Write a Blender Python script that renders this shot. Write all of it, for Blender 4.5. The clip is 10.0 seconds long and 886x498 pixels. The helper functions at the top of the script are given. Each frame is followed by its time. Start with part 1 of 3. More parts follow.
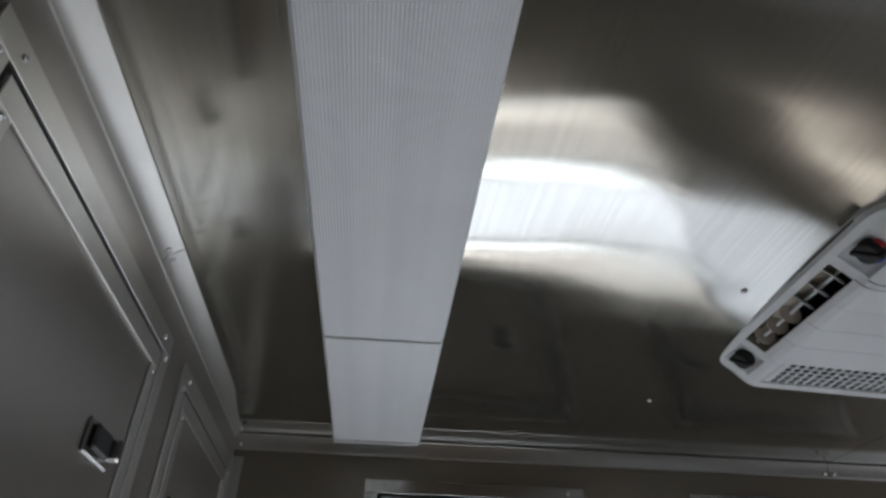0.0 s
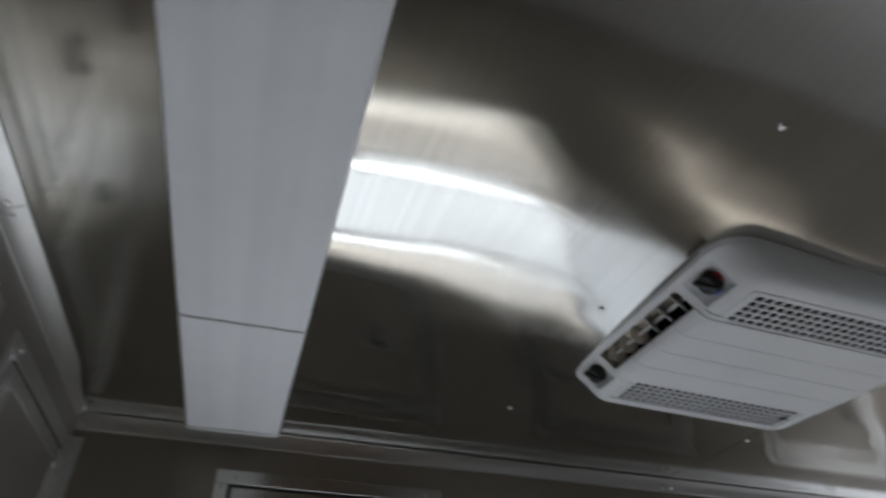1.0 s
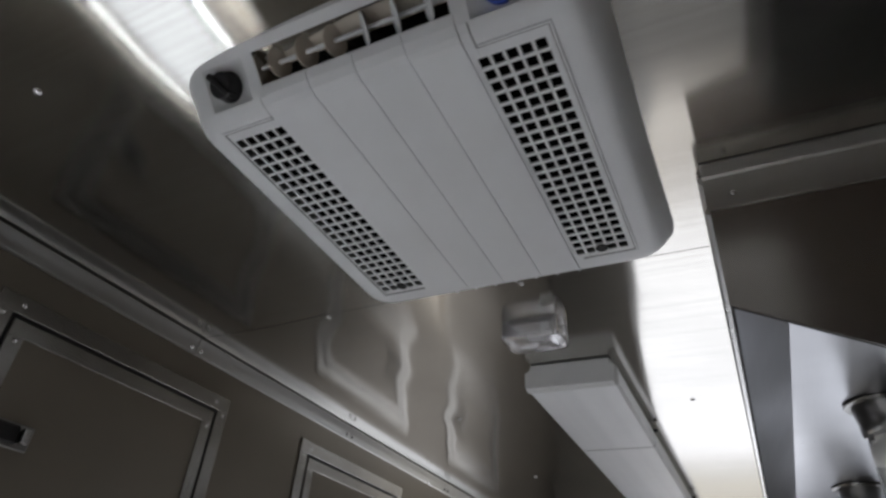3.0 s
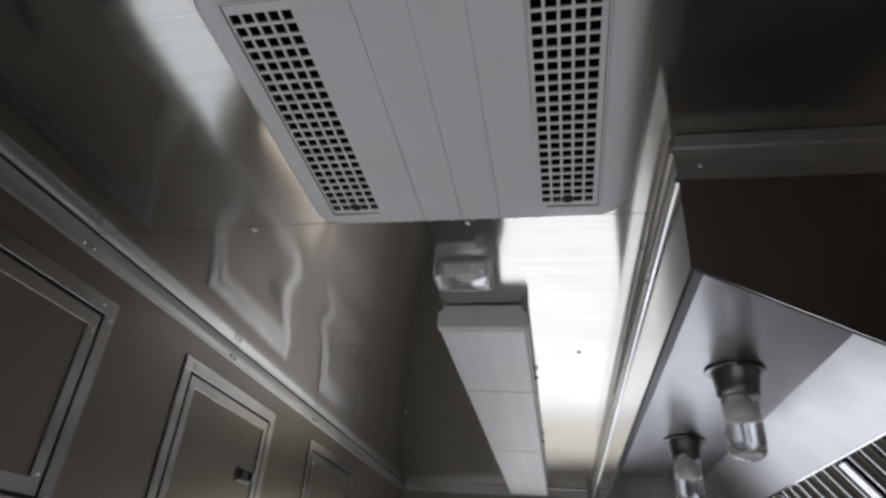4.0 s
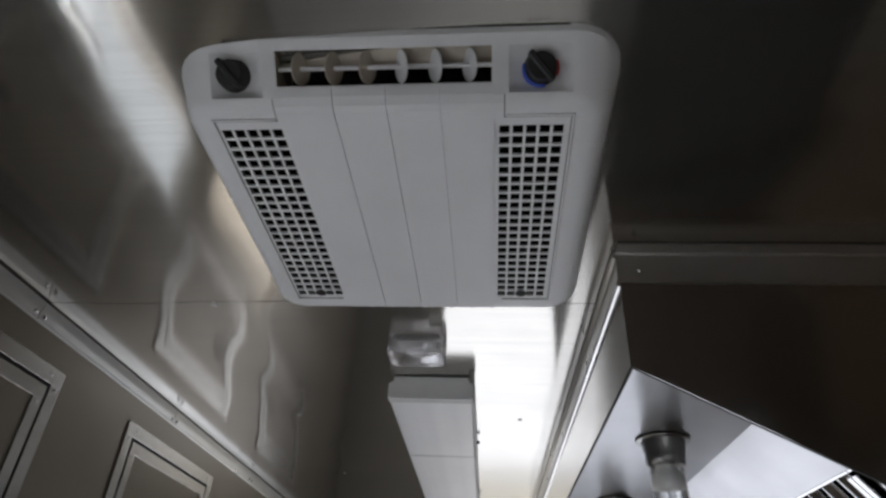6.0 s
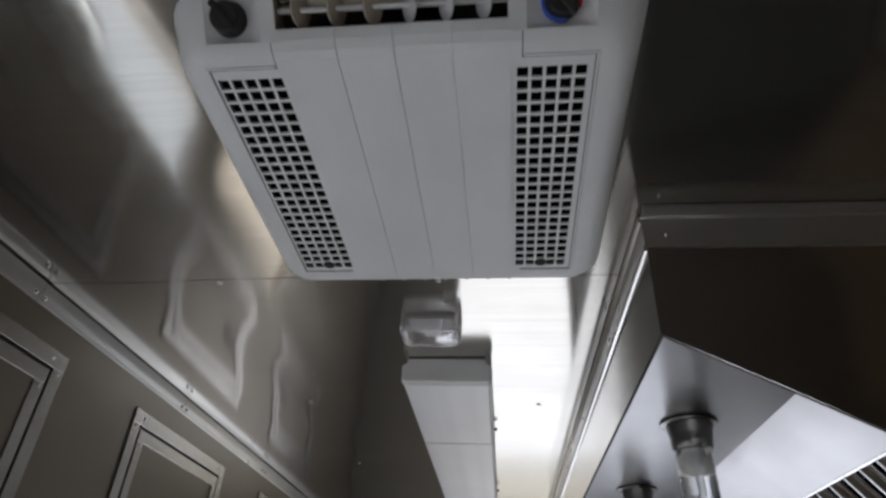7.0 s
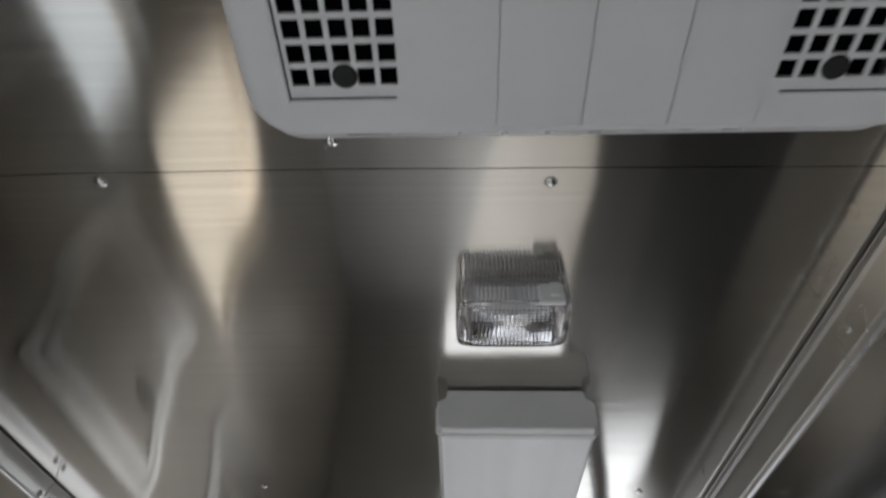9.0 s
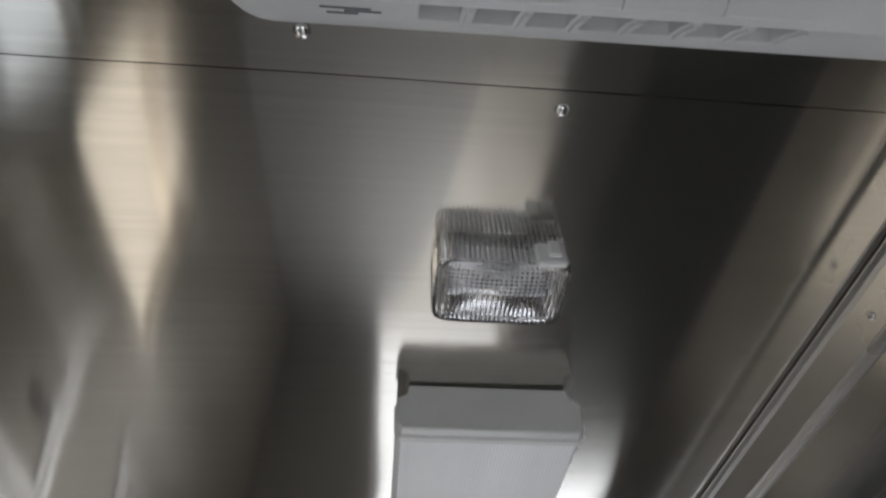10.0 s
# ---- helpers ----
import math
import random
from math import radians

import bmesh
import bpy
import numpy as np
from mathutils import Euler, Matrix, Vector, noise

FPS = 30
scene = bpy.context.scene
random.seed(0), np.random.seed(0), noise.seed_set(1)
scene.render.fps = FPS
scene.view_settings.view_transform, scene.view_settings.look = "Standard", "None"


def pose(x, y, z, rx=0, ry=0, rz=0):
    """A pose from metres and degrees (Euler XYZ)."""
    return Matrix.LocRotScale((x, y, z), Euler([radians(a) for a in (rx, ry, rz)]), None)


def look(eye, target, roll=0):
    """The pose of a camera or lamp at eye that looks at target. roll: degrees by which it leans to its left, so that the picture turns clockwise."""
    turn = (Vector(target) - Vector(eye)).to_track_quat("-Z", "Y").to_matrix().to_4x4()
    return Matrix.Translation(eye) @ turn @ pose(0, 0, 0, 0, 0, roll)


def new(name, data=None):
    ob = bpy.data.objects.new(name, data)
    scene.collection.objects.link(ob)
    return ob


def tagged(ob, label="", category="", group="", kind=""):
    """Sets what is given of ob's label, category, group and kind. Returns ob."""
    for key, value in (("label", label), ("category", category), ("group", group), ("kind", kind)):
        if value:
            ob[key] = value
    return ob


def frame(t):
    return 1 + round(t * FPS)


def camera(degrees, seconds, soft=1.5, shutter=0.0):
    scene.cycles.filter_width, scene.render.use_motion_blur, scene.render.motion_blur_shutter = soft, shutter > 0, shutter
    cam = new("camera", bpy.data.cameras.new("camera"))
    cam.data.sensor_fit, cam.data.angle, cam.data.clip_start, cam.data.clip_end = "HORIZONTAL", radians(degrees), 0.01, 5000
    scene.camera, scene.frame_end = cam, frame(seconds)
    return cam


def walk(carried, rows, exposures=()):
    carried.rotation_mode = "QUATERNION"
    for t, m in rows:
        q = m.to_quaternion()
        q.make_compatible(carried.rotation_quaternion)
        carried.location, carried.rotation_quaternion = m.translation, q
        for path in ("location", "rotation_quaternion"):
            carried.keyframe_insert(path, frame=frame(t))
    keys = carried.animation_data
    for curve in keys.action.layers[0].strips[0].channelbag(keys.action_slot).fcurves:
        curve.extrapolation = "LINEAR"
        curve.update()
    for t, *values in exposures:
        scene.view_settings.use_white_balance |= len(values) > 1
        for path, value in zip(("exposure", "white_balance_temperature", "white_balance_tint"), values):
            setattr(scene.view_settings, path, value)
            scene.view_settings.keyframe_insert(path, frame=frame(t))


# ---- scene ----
cam = camera(71.2, 10.0, soft=2.6, shutter=0.35)
PATH = [
    (0, (0.393, 0.409, 1.601), (0.59, 2.022, 2.766), 0.7),
    (0.5, (0.393, 0.388, 1.618), (0.656, 1.949, 2.84), -0.2),
    (1, (0.438, 0.406, 1.595), (0.939, 1.947, 2.767), 0.6),
    (1.5, (0.52, 0.502, 1.582), (1.5, 1.891, 2.636), 0.4),
    (2, (0.629, 0.614, 1.561), (1.923, 1.719, 2.612), 2.0),
    (2.2, (0.66, 0.665, 1.559), (2.021, 1.672, 2.624), 3.1),
    (3.3, (0.744, 0.952, 1.567), (2.256, 1.63, 2.687), 4.6),
    (3.5, (0.741, 0.992, 1.57), (2.298, 1.569, 2.685), 4.3),
    (4, (0.71, 1.038, 1.539), (2.411, 1.394, 2.528), 4.7),
    (4.5, (0.656, 1.065, 1.55), (2.372, 1.27, 2.557), 4.2),
    (5, (0.608, 1.07, 1.576), (2.282, 1.209, 2.662), 3.4),
    (6.5, (0.618, 1.071, 1.562), (2.272, 1.224, 2.677), 2.8),
    (7, (0.68, 1.077, 1.56), (2.338, 1.261, 2.663), 2.9),
    (7.5, (0.795, 1.105, 1.569), (2.439, 1.297, 2.692), 2.3),
    (8, (0.955, 1.144, 1.595), (2.527, 1.319, 2.819), 2.1),
    (8.5, (1.104, 1.198, 1.636), (2.595, 1.313, 2.964), 1.7),
    (9, (1.254, 1.26, 1.683), (2.668, 1.318, 3.097), 1.6),
    (9.5, (1.351, 1.306, 1.711), (2.702, 1.208, 3.183), -0.8),
    (10, (1.385, 1.295, 1.7), (2.681, 1.152, 3.217), -1.9),
]
walk(cam, [(t, look(eye, target, roll)) for t, eye, target, roll in PATH], exposures=[(0, 0.38, 6150, 11), (1.0, 0.23, 6150, 11), (2.0, 0.24, 6300, 12), (3.5, 0.22, 6380, 13), (7.5, 0.21, 6380, 13), (8.5, 0.28, 6430, 12), (9.0, 0.31, 6450, 11), (10.0, 0.42, 6450, 11)])

# ---- light ----
def area_lamp(name, size_x, size_y, watts, colour, m):
    data = bpy.data.lights.new(name, "AREA")
    data.shape, data.size, data.size_y = "RECTANGLE", size_x, size_y
    data.energy, data.color = watts, colour
    ob = new(name, data)
    ob.matrix_world = m
    return ob


world = bpy.data.worlds.new("sky")
scene.world = world
world.use_nodes = True
sky = world.node_tree.nodes.new("ShaderNodeTexSky")
sky.sky_type, sky.sun_disc = "NISHITA", False
sky.sun_elevation, sky.sun_rotation = radians(48.9), radians(75.7)
world.node_tree.links.new(sky.outputs[0], world.node_tree.nodes["Background"].inputs[0])
world.node_tree.nodes["Background"].inputs[1].default_value = 0.1

# daylight through the serving window, the side window and the end door
area_lamp("serving_window_daylight", 1.16, 0.252, 1.5, (0.88, 0.94, 1.0), pose(0.845, 1.93, 1.361, -90, 0, 0))
area_lamp("serving_window_daylight", 1.16, 0.225, 0.64, (1.0, 0.97, 0.91), pose(0.845, 1.93, 1.0725, -90, 0, 0))
area_lamp("serving_window_daylight", 1.16, 0.058, 0.38, (1.0, 0.96, 0.88), pose(0.845, 1.93, 1.554, -90, 0, 0))
sky_light = area_lamp("serving_window_skylight", 1.16, 0.30, 32.0, (0.86, 0.94, 1.0), pose(0.845, 2.03, 1.44, -43, 0, 0))
sky_light.data.spread = radians(58)
area_lamp("serving_window_daylight", 0.43, 0.305, 0.40, (0.86, 0.93, 1.0), pose(1.66, 1.93, 1.432, -90, 0, 0))
area_lamp("side_window_daylight", 0.68, 0.55, 1.25, (1.0, 0.91, 0.78), pose(2.345, 1.93, 1.15, -90, 0, 0))
area_lamp("end_door_daylight", 0.72, 1.66, 6.6, (0.92, 0.95, 1.0), pose(4.24, 1.005, 0.865, 90, 0, 90))
door_sky = area_lamp("end_door_skylight", 0.64, 0.40, 3.0, (0.90, 0.95, 1.0), pose(4.24, 1.04, 1.36, 45, 0, 90))
door_sky.data.spread = radians(70)
area_lamp("transom_daylight", 0.74, 0.195, 0.38, (1.0, 0.97, 0.86), pose(4.24, 1.005, 1.84, 90, 0, 90))
area_lamp("end_window_daylight", 0.50, 0.60, 2.0, (0.90, 0.94, 1.0), pose(4.24, 0.29, 1.17, 90, 0, 90))
sun = bpy.data.lights.new("sun", "SUN")
sun.energy, sun.angle, sun.color = 2.4, radians(0.5), (1.0, 0.95, 0.86)
new("sun", sun).matrix_world = look((8.2, 2.0, 6.38), (4.2, 0.98, 1.66))
scene.view_settings.exposure = 0.2


# ---- materials ----
def material(name, base, rough=0.5, metal=0.0):
    """A Principled material with its node tree, links and shader."""
    m = bpy.data.materials.new(name)
    m.use_nodes = True
    nt = m.node_tree
    sh = nt.nodes["Principled BSDF"]
    sh.inputs["Base Color"].default_value = (*base, 1)
    sh.inputs["Roughness"].default_value = rough
    sh.inputs["Metallic"].default_value = metal
    return m, nt, sh


def coords(nt, scale=(1, 1, 1)):
    tc = nt.nodes.new("ShaderNodeTexCoord")
    mp = nt.nodes.new("ShaderNodeMapping")
    mp.inputs["Scale"].default_value = scale
    nt.links.new(tc.outputs["Object"], mp.inputs["Vector"])
    return mp.outputs["Vector"]


def noise_tex(nt, vec, scale, detail=4.0, rough=0.55):
    n = nt.nodes.new("ShaderNodeTexNoise")
    n.inputs["Scale"].default_value = scale
    n.inputs["Detail"].default_value = detail
    n.inputs["Roughness"].default_value = rough
    nt.links.new(vec, n.inputs["Vector"])
    return n.outputs["Fac"]


def span(nt, fac, lo, hi, a=0.0, b=1.0):
    r = nt.nodes.new("ShaderNodeMapRange")
    r.inputs["From Min"].default_value, r.inputs["From Max"].default_value = a, b
    r.inputs["To Min"].default_value, r.inputs["To Max"].default_value = lo, hi
    nt.links.new(fac, r.inputs["Value"])
    return r.outputs["Result"]


def mixed(nt, fac, c1, c2):
    x = nt.nodes.new("ShaderNodeMix")
    x.data_type = "RGBA"
    x.inputs[6].default_value, x.inputs[7].default_value = (*c1, 1), (*c2, 1)
    nt.links.new(fac, x.inputs[0])
    return x.outputs[2]


def bump(nt, sh, height, strength, distance):
    b = nt.nodes.new("ShaderNodeBump")
    b.inputs["Strength"].default_value, b.inputs["Distance"].default_value = strength, distance
    nt.links.new(height, b.inputs["Height"])
    nt.links.new(b.outputs["Normal"], sh.inputs["Normal"])


def brushed(name, c1, c2, rough_lo, rough_hi, grain, bump_d, aniso=0.0, turn=0.0, metal=1.0, streak=0.02):
    """Brushed sheet metal: fine grain lines, cloudy smears, slightly uneven gloss."""
    m, nt, sh = material(name, c1, rough_lo, metal)
    fine = noise_tex(nt, coords(nt, grain), 1.0, 2.0)
    cloud = noise_tex(nt, coords(nt, (3.1, 2.3, 2.7)), 1.0, 5.0)
    tone = span(nt, cloud, 0, 1, 0.3, 0.7)
    if aniso:  # single brush strokes show as faint streaks across the sheet
        stroke = nt.nodes.new("ShaderNodeMath")
        stroke.operation = "ADD"
        nt.links.new(tone, stroke.inputs[0])
        nt.links.new(span(nt, noise_tex(nt, coords(nt, (170, 1.6, 10)), 1.0, 3.0), -0.32, 0.32, 0.3, 0.7), stroke.inputs[1])
        tone = stroke.outputs[0]
    nt.links.new(mixed(nt, tone, c1, c2), sh.inputs["Base Color"])
    mul = nt.nodes.new("ShaderNodeMath")
    mul.operation = "ADD"
    nt.links.new(span(nt, cloud, rough_lo, rough_hi, 0.3, 0.7), mul.inputs[0])
    nt.links.new(span(nt, fine, -streak, streak, 0.3, 0.7), mul.inputs[1])
    nt.links.new(mul.outputs[0], sh.inputs["Roughness"])
    if aniso:
        tn = nt.nodes.new("ShaderNodeTangent")
        tn.direction_type, tn.uv_map = "UV_MAP", "sheet"
        nt.links.new(tn.outputs[0], sh.inputs["Tangent"])
        sh.inputs["Anisotropic"].default_value = aniso
        sh.inputs["Anisotropic Rotation"].default_value = turn
    if bump_d:
        bump(nt, sh, fine, 0.25, bump_d)
    return m


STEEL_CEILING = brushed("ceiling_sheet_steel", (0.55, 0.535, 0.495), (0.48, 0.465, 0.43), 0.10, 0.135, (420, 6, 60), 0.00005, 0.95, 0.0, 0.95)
# one wall steel: shaded dark copy for the sides, lit lighter copies for ends
STEEL_WALL = brushed("shaded_wall_steel", (0.245, 0.215, 0.174), (0.23, 0.201, 0.163), 0.28, 0.31, (60, 60, 2), 0.0, metal=0.5, streak=0.002)
MATTE_WALL = brushed("lit_end_wall_steel", (0.43, 0.41, 0.385), (0.39, 0.37, 0.35), 0.30, 0.35, (300, 300, 4), 0.0, metal=0.8, streak=0.004)
END_WALL = brushed("lit_door_end_steel", (0.40, 0.385, 0.36), (0.35, 0.335, 0.31), 0.34, 0.42, (300, 300, 4), 0.00003, metal=0.7)
STEEL_HOOD = brushed("hood_stainless", (0.62, 0.62, 0.62), (0.55, 0.55, 0.55), 0.10, 0.15, (8, 300, 300), 0.0002)
HOOD_INNER = brushed("hood_inner_stainless", (0.50, 0.505, 0.52), (0.43, 0.435, 0.45), 0.29, 0.36, (8, 300, 300), 0.00003)
ALUMINIUM = brushed("trim_aluminium", (0.72, 0.72, 0.715), (0.65, 0.65, 0.645), 0.27, 0.34, (9, 9, 9), 0.0)
FRAME_METAL = brushed("hatch_frame_aluminium", (0.51, 0.495, 0.47), (0.48, 0.465, 0.44), 0.22, 0.26, (9, 9, 9), 0.0)
DULL_TRIM = brushed("dull_angle_aluminium", (0.58, 0.57, 0.55), (0.50, 0.49, 0.47), 0.36, 0.44, (9, 9, 9), 0.0)
MILL = brushed("mill_aluminium", (0.76, 0.75, 0.725), (0.60, 0.59, 0.565), 0.38, 0.47, (25, 25, 25), 0.0)
CHROME = material("screw_chrome", (0.72, 0.72, 0.72), 0.16, 1.0)[0]
CAST = brushed("lamp_cast_metal", (0.42, 0.41, 0.40), (0.30, 0.30, 0.29), 0.25, 0.36, (20, 20, 20), 0.0)
BLACK = material("black_plastic", (0.007, 0.007, 0.008), 0.5)[0]
RUBBER = material("black_gasket", (0.01, 0.01, 0.01), 0.75)[0]
# near black, so recesses look fully shaded; also roof backing and counter insides
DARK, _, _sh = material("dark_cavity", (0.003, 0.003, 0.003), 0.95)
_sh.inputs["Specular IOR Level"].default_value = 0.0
RED = material("red_mark", (0.45, 0.02, 0.02), 0.45)[0]
BLUE = material("blue_mark", (0.02, 0.07, 0.45), 0.45)[0]
GAP_SHADE = material("moulding_gap_shade", (0.10, 0.10, 0.10), 0.8)[0]
INK = material("grey_lettering", (0.14, 0.14, 0.16), 0.6)[0]


def plastic(name, c1, c2, rough):
    m, nt, sh = material(name, c1, rough)
    cloud = noise_tex(nt, coords(nt, (7, 7, 7)), 1.0, 6.0)
    nt.links.new(mixed(nt, span(nt, cloud, 0, 1, 0.35, 0.7), c1, c2), sh.inputs["Base Color"])
    grain = noise_tex(nt, coords(nt), 900, 2.0)
    bump(nt, sh, grain, 0.12, 0.0004)
    return m


WHITE_ABS = plastic("white_moulded_plastic", (0.70, 0.715, 0.73), (0.665, 0.675, 0.685), 0.45)
CREAM_ABS = plastic("cream_moulded_plastic", (0.52, 0.465, 0.395), (0.45, 0.40, 0.335), 0.5)


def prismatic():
    """White acrylic diffuser with a fine pyramid texture; lengthwise light stripes sit in its colour."""
    m, nt, sh = material("prismatic_acrylic", (0.88, 0.90, 0.92), 0.28)
    vec = coords(nt, (275, 275, 275))
    w = nt.nodes.new("ShaderNodeTexVoronoi")
    w.inputs["Randomness"].default_value = 0.0
    w.inputs["Scale"].default_value = 1.0
    nt.links.new(vec, w.inputs["Vector"])
    dirt = noise_tex(nt, coords(nt, (5, 5, 5)), 1.0, 6.0)
    nt.links.new(mixed(nt, span(nt, dirt, 0, 1, 0.4, 0.75), (0.93, 0.95, 0.98), (0.88, 0.90, 0.93)), sh.inputs["Base Color"])
    # soft lengthwise stripes of light multiplied into the base colour
    light_bands = noise_tex(nt, coords(nt, (0.15, 26, 0.15)), 1.0, 1.5)
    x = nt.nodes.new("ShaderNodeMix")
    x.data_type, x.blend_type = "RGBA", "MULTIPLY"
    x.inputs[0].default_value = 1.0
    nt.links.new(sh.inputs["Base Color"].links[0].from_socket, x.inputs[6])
    nt.links.new(mixed(nt, span(nt, light_bands, 0, 1, 0.35, 0.65), (0.94, 0.945, 0.95), (1.0, 1.0, 1.0)), x.inputs[7])
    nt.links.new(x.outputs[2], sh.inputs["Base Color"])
    bump(nt, sh, w.outputs["Distance"], 0.5, 0.0016)
    sh.inputs["Subsurface Weight"].default_value = 0.0
    return m


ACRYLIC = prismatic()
IRON = plastic("black_iron", (0.016, 0.015, 0.014), (0.026, 0.023, 0.020), 0.75)
BROWN_WOOD = plastic("dark_brown_wood", (0.125, 0.085, 0.060), (0.095, 0.064, 0.045), 0.45)
OAK = plastic("brown_oak_wood", (0.25, 0.165, 0.10), (0.20, 0.13, 0.078), 0.42)
WHITE_PAINT = plastic("white_enamel", (0.78, 0.79, 0.80), (0.72, 0.73, 0.74), 0.35)


def clear(name, tint, rough, through_share=1.0):
    m, _, sh = material(name, tint, rough)
    sh.inputs["Transmission Weight"].default_value = through_share
    sh.inputs["IOR"].default_value = 1.46
    return m


GLASS = clear("clear_glass", (0.96, 0.97, 0.97), 0.02)
RIB = clear("clear_moulded_ribs", (0.80, 0.80, 0.82), 0.05, 0.45)
LENS = clear("clear_ribbed_plastic", (0.95, 0.95, 0.97), 0.015, 1.0)
FROST = material("frosted_bulb", (0.72, 0.72, 0.70), 0.4)[0]
FLOOR_MAT = plastic("grey_floor_sheet", (0.38, 0.365, 0.345), (0.32, 0.305, 0.29), 0.42)


# ---- helpers for meshes ----
def part(name, bm, mat, parent=None, label="", smooth=False):
    """Links bm as one mesh object, in world coordinates, under a thing or a part."""
    bmesh.ops.recalc_face_normals(bm, faces=bm.faces)
    me = bpy.data.meshes.new(name)
    bm.to_mesh(me)
    bm.free()
    me.materials.append(mat)
    if smooth:
        me.shade_smooth()
    ob = new(name, me)
    if parent:
        ob.parent = parent
        if parent.type == "EMPTY":
            ob.matrix_parent_inverse = parent.matrix_basis.inverted()
    if label:
        ob["label"] = label
    return ob


def thing(name, at, label, category, group=""):
    ob = new(name)
    ob.empty_display_size = 0.05
    ob.location = at
    ob.matrix_basis = Matrix.Translation(at)
    return tagged(ob, label, category, group)


def box(bm, x0, x1, y0, y1, z0, z1, bevel=0.0, seg=1):
    r = bmesh.ops.create_cube(bm, size=1)
    vs = r["verts"]
    for v in vs:
        v.co = Vector(((x0 + x1) / 2 + v.co.x * (x1 - x0), (y0 + y1) / 2 + v.co.y * (y1 - y0), (z0 + z1) / 2 + v.co.z * (z1 - z0)))
    if bevel:
        es = list({e for v in vs for e in v.link_edges})
        bmesh.ops.bevel(bm, geom=es, offset=bevel, segments=seg, affect="EDGES", profile=0.5)
    return bm


def boxed(*a, **k):
    return box(bmesh.new(), *a, **k)


def prism(bm, pts, axis, a, b):
    """Extrudes an outline along an axis. pts: the two other coordinates, in order."""
    def at(p, s):
        return {"x": (s, p[0], p[1]), "y": (p[0], s, p[1]), "z": (p[0], p[1], s)}[axis]
    lo = [bm.verts.new(at(p, a)) for p in pts]
    hi = [bm.verts.new(at(p, b)) for p in pts]
    n = len(pts)
    bm.faces.new(lo), bm.faces.new(hi)
    for i in range(n):
        bm.faces.new((lo[i], lo[(i + 1) % n], hi[(i + 1) % n], hi[i]))
    return bm


def lathe(bm, rings, m=Matrix(), seg=24):
    """Turns (radius, height) rings about the local z axis."""
    loops = []
    for r, h in rings:
        if r <= 1e-6:
            loops.append([bm.verts.new(m @ Vector((0, 0, h)))])
        else:
            loops.append([bm.verts.new(m @ Vector((r * math.cos(2 * math.pi * i / seg), r * math.sin(2 * math.pi * i / seg), h))) for i in range(seg)])
    for a, b in zip(loops, loops[1:]):
        for i in range(seg):
            j = (i + 1) % seg
            q = [a[i % len(a)], a[j % len(a)], b[j % len(b)], b[i % len(b)]]
            u = []
            for v in q:
                if v not in u:
                    u.append(v)
            if len(u) > 2:
                bm.faces.new(u)
    return bm


def cells(bm, us, vs, skip, at, d0, d1):
    """A sheet of cells with openings through it: at(u, v, d) gives the place, skip(u, v) tells an opening."""
    us, vs = sorted(set(us)), sorted(set(vs))
    nu, nv = len(us) - 1, len(vs) - 1
    full = [[not skip((us[i] + us[i + 1]) / 2, (vs[j] + vs[j + 1]) / 2) for j in range(nv)] for i in range(nu)]
    cache = {}

    def v(i, j, k):
        if (i, j, k) not in cache:
            cache[i, j, k] = bm.verts.new(at(us[i], vs[j], (d0, d1)[k]))
        return cache[i, j, k]

    def solid(i, j):
        return 0 <= i < nu and 0 <= j < nv and full[i][j]

    for i in range(nu):
        for j in range(nv):
            if not full[i][j]:
                continue
            for k in (0, 1):
                bm.faces.new((v(i, j, k), v(i + 1, j, k), v(i + 1, j + 1, k), v(i, j + 1, k)))
            if not solid(i - 1, j):
                bm.faces.new((v(i, j, 0), v(i, j + 1, 0), v(i, j + 1, 1), v(i, j, 1)))
            if not solid(i + 1, j):
                bm.faces.new((v(i + 1, j, 0), v(i + 1, j + 1, 0), v(i + 1, j + 1, 1), v(i + 1, j, 1)))
            if not solid(i, j - 1):
                bm.faces.new((v(i, j, 0), v(i + 1, j, 0), v(i + 1, j, 1), v(i, j, 1)))
            if not solid(i, j + 1):
                bm.faces.new((v(i, j + 1, 0), v(i + 1, j + 1, 0), v(i + 1, j + 1, 1), v(i, j + 1, 1)))
    return bm


def inside(u, v, holes):
    return any(a < u < b and c < v < d for a, b, c, d in holes)


SCREW = bpy.data.meshes.new("screw")
_b = lathe(bmesh.new(), [(0.0058, 0.0), (0.0056, 0.0012), (0.0044, 0.0026), (0.0024, 0.0033), (0.0, 0.0035)], seg=10)
bmesh.ops.recalc_face_normals(_b, faces=_b.faces)
_b.to_mesh(SCREW)
_b.free()
SCREW.materials.append(CHROME)
SCREW.shade_smooth()


def screw(parent, m, size=1.0):
    """A pan-head screw whose head points along the local z of m."""
    ob = new("screw", SCREW)
    ob.parent = parent
    base = parent.matrix_basis.inverted() if parent.type == "EMPTY" else Matrix()
    ob.matrix_parent_inverse = base
    ob.matrix_basis = m @ Matrix.Scale(size, 4)
    return ob


# ---- the room ----
X0, X1, Y0, Y1, H = 0.095, 4.20, -0.10, 1.89, 2.10
SEAMS = (0.356, 1.575, 2.766)
CEILING_SCREWS = [(0.967, 1.175), (0.978, 1.588), (1.585, 1.571), (1.590, 1.183), (2.191, 1.568), (1.546, 1.365), (0.955, 0.750), (2.20, 0.985), (2.80, 1.30), (2.80, 1.561)]

NORTH_HOLES = [(0.25, 1.44, 0.955, 1.585), (2.00, 2.69, 0.87, 1.43), (1.44, 1.88, 1.275, 1.588)]
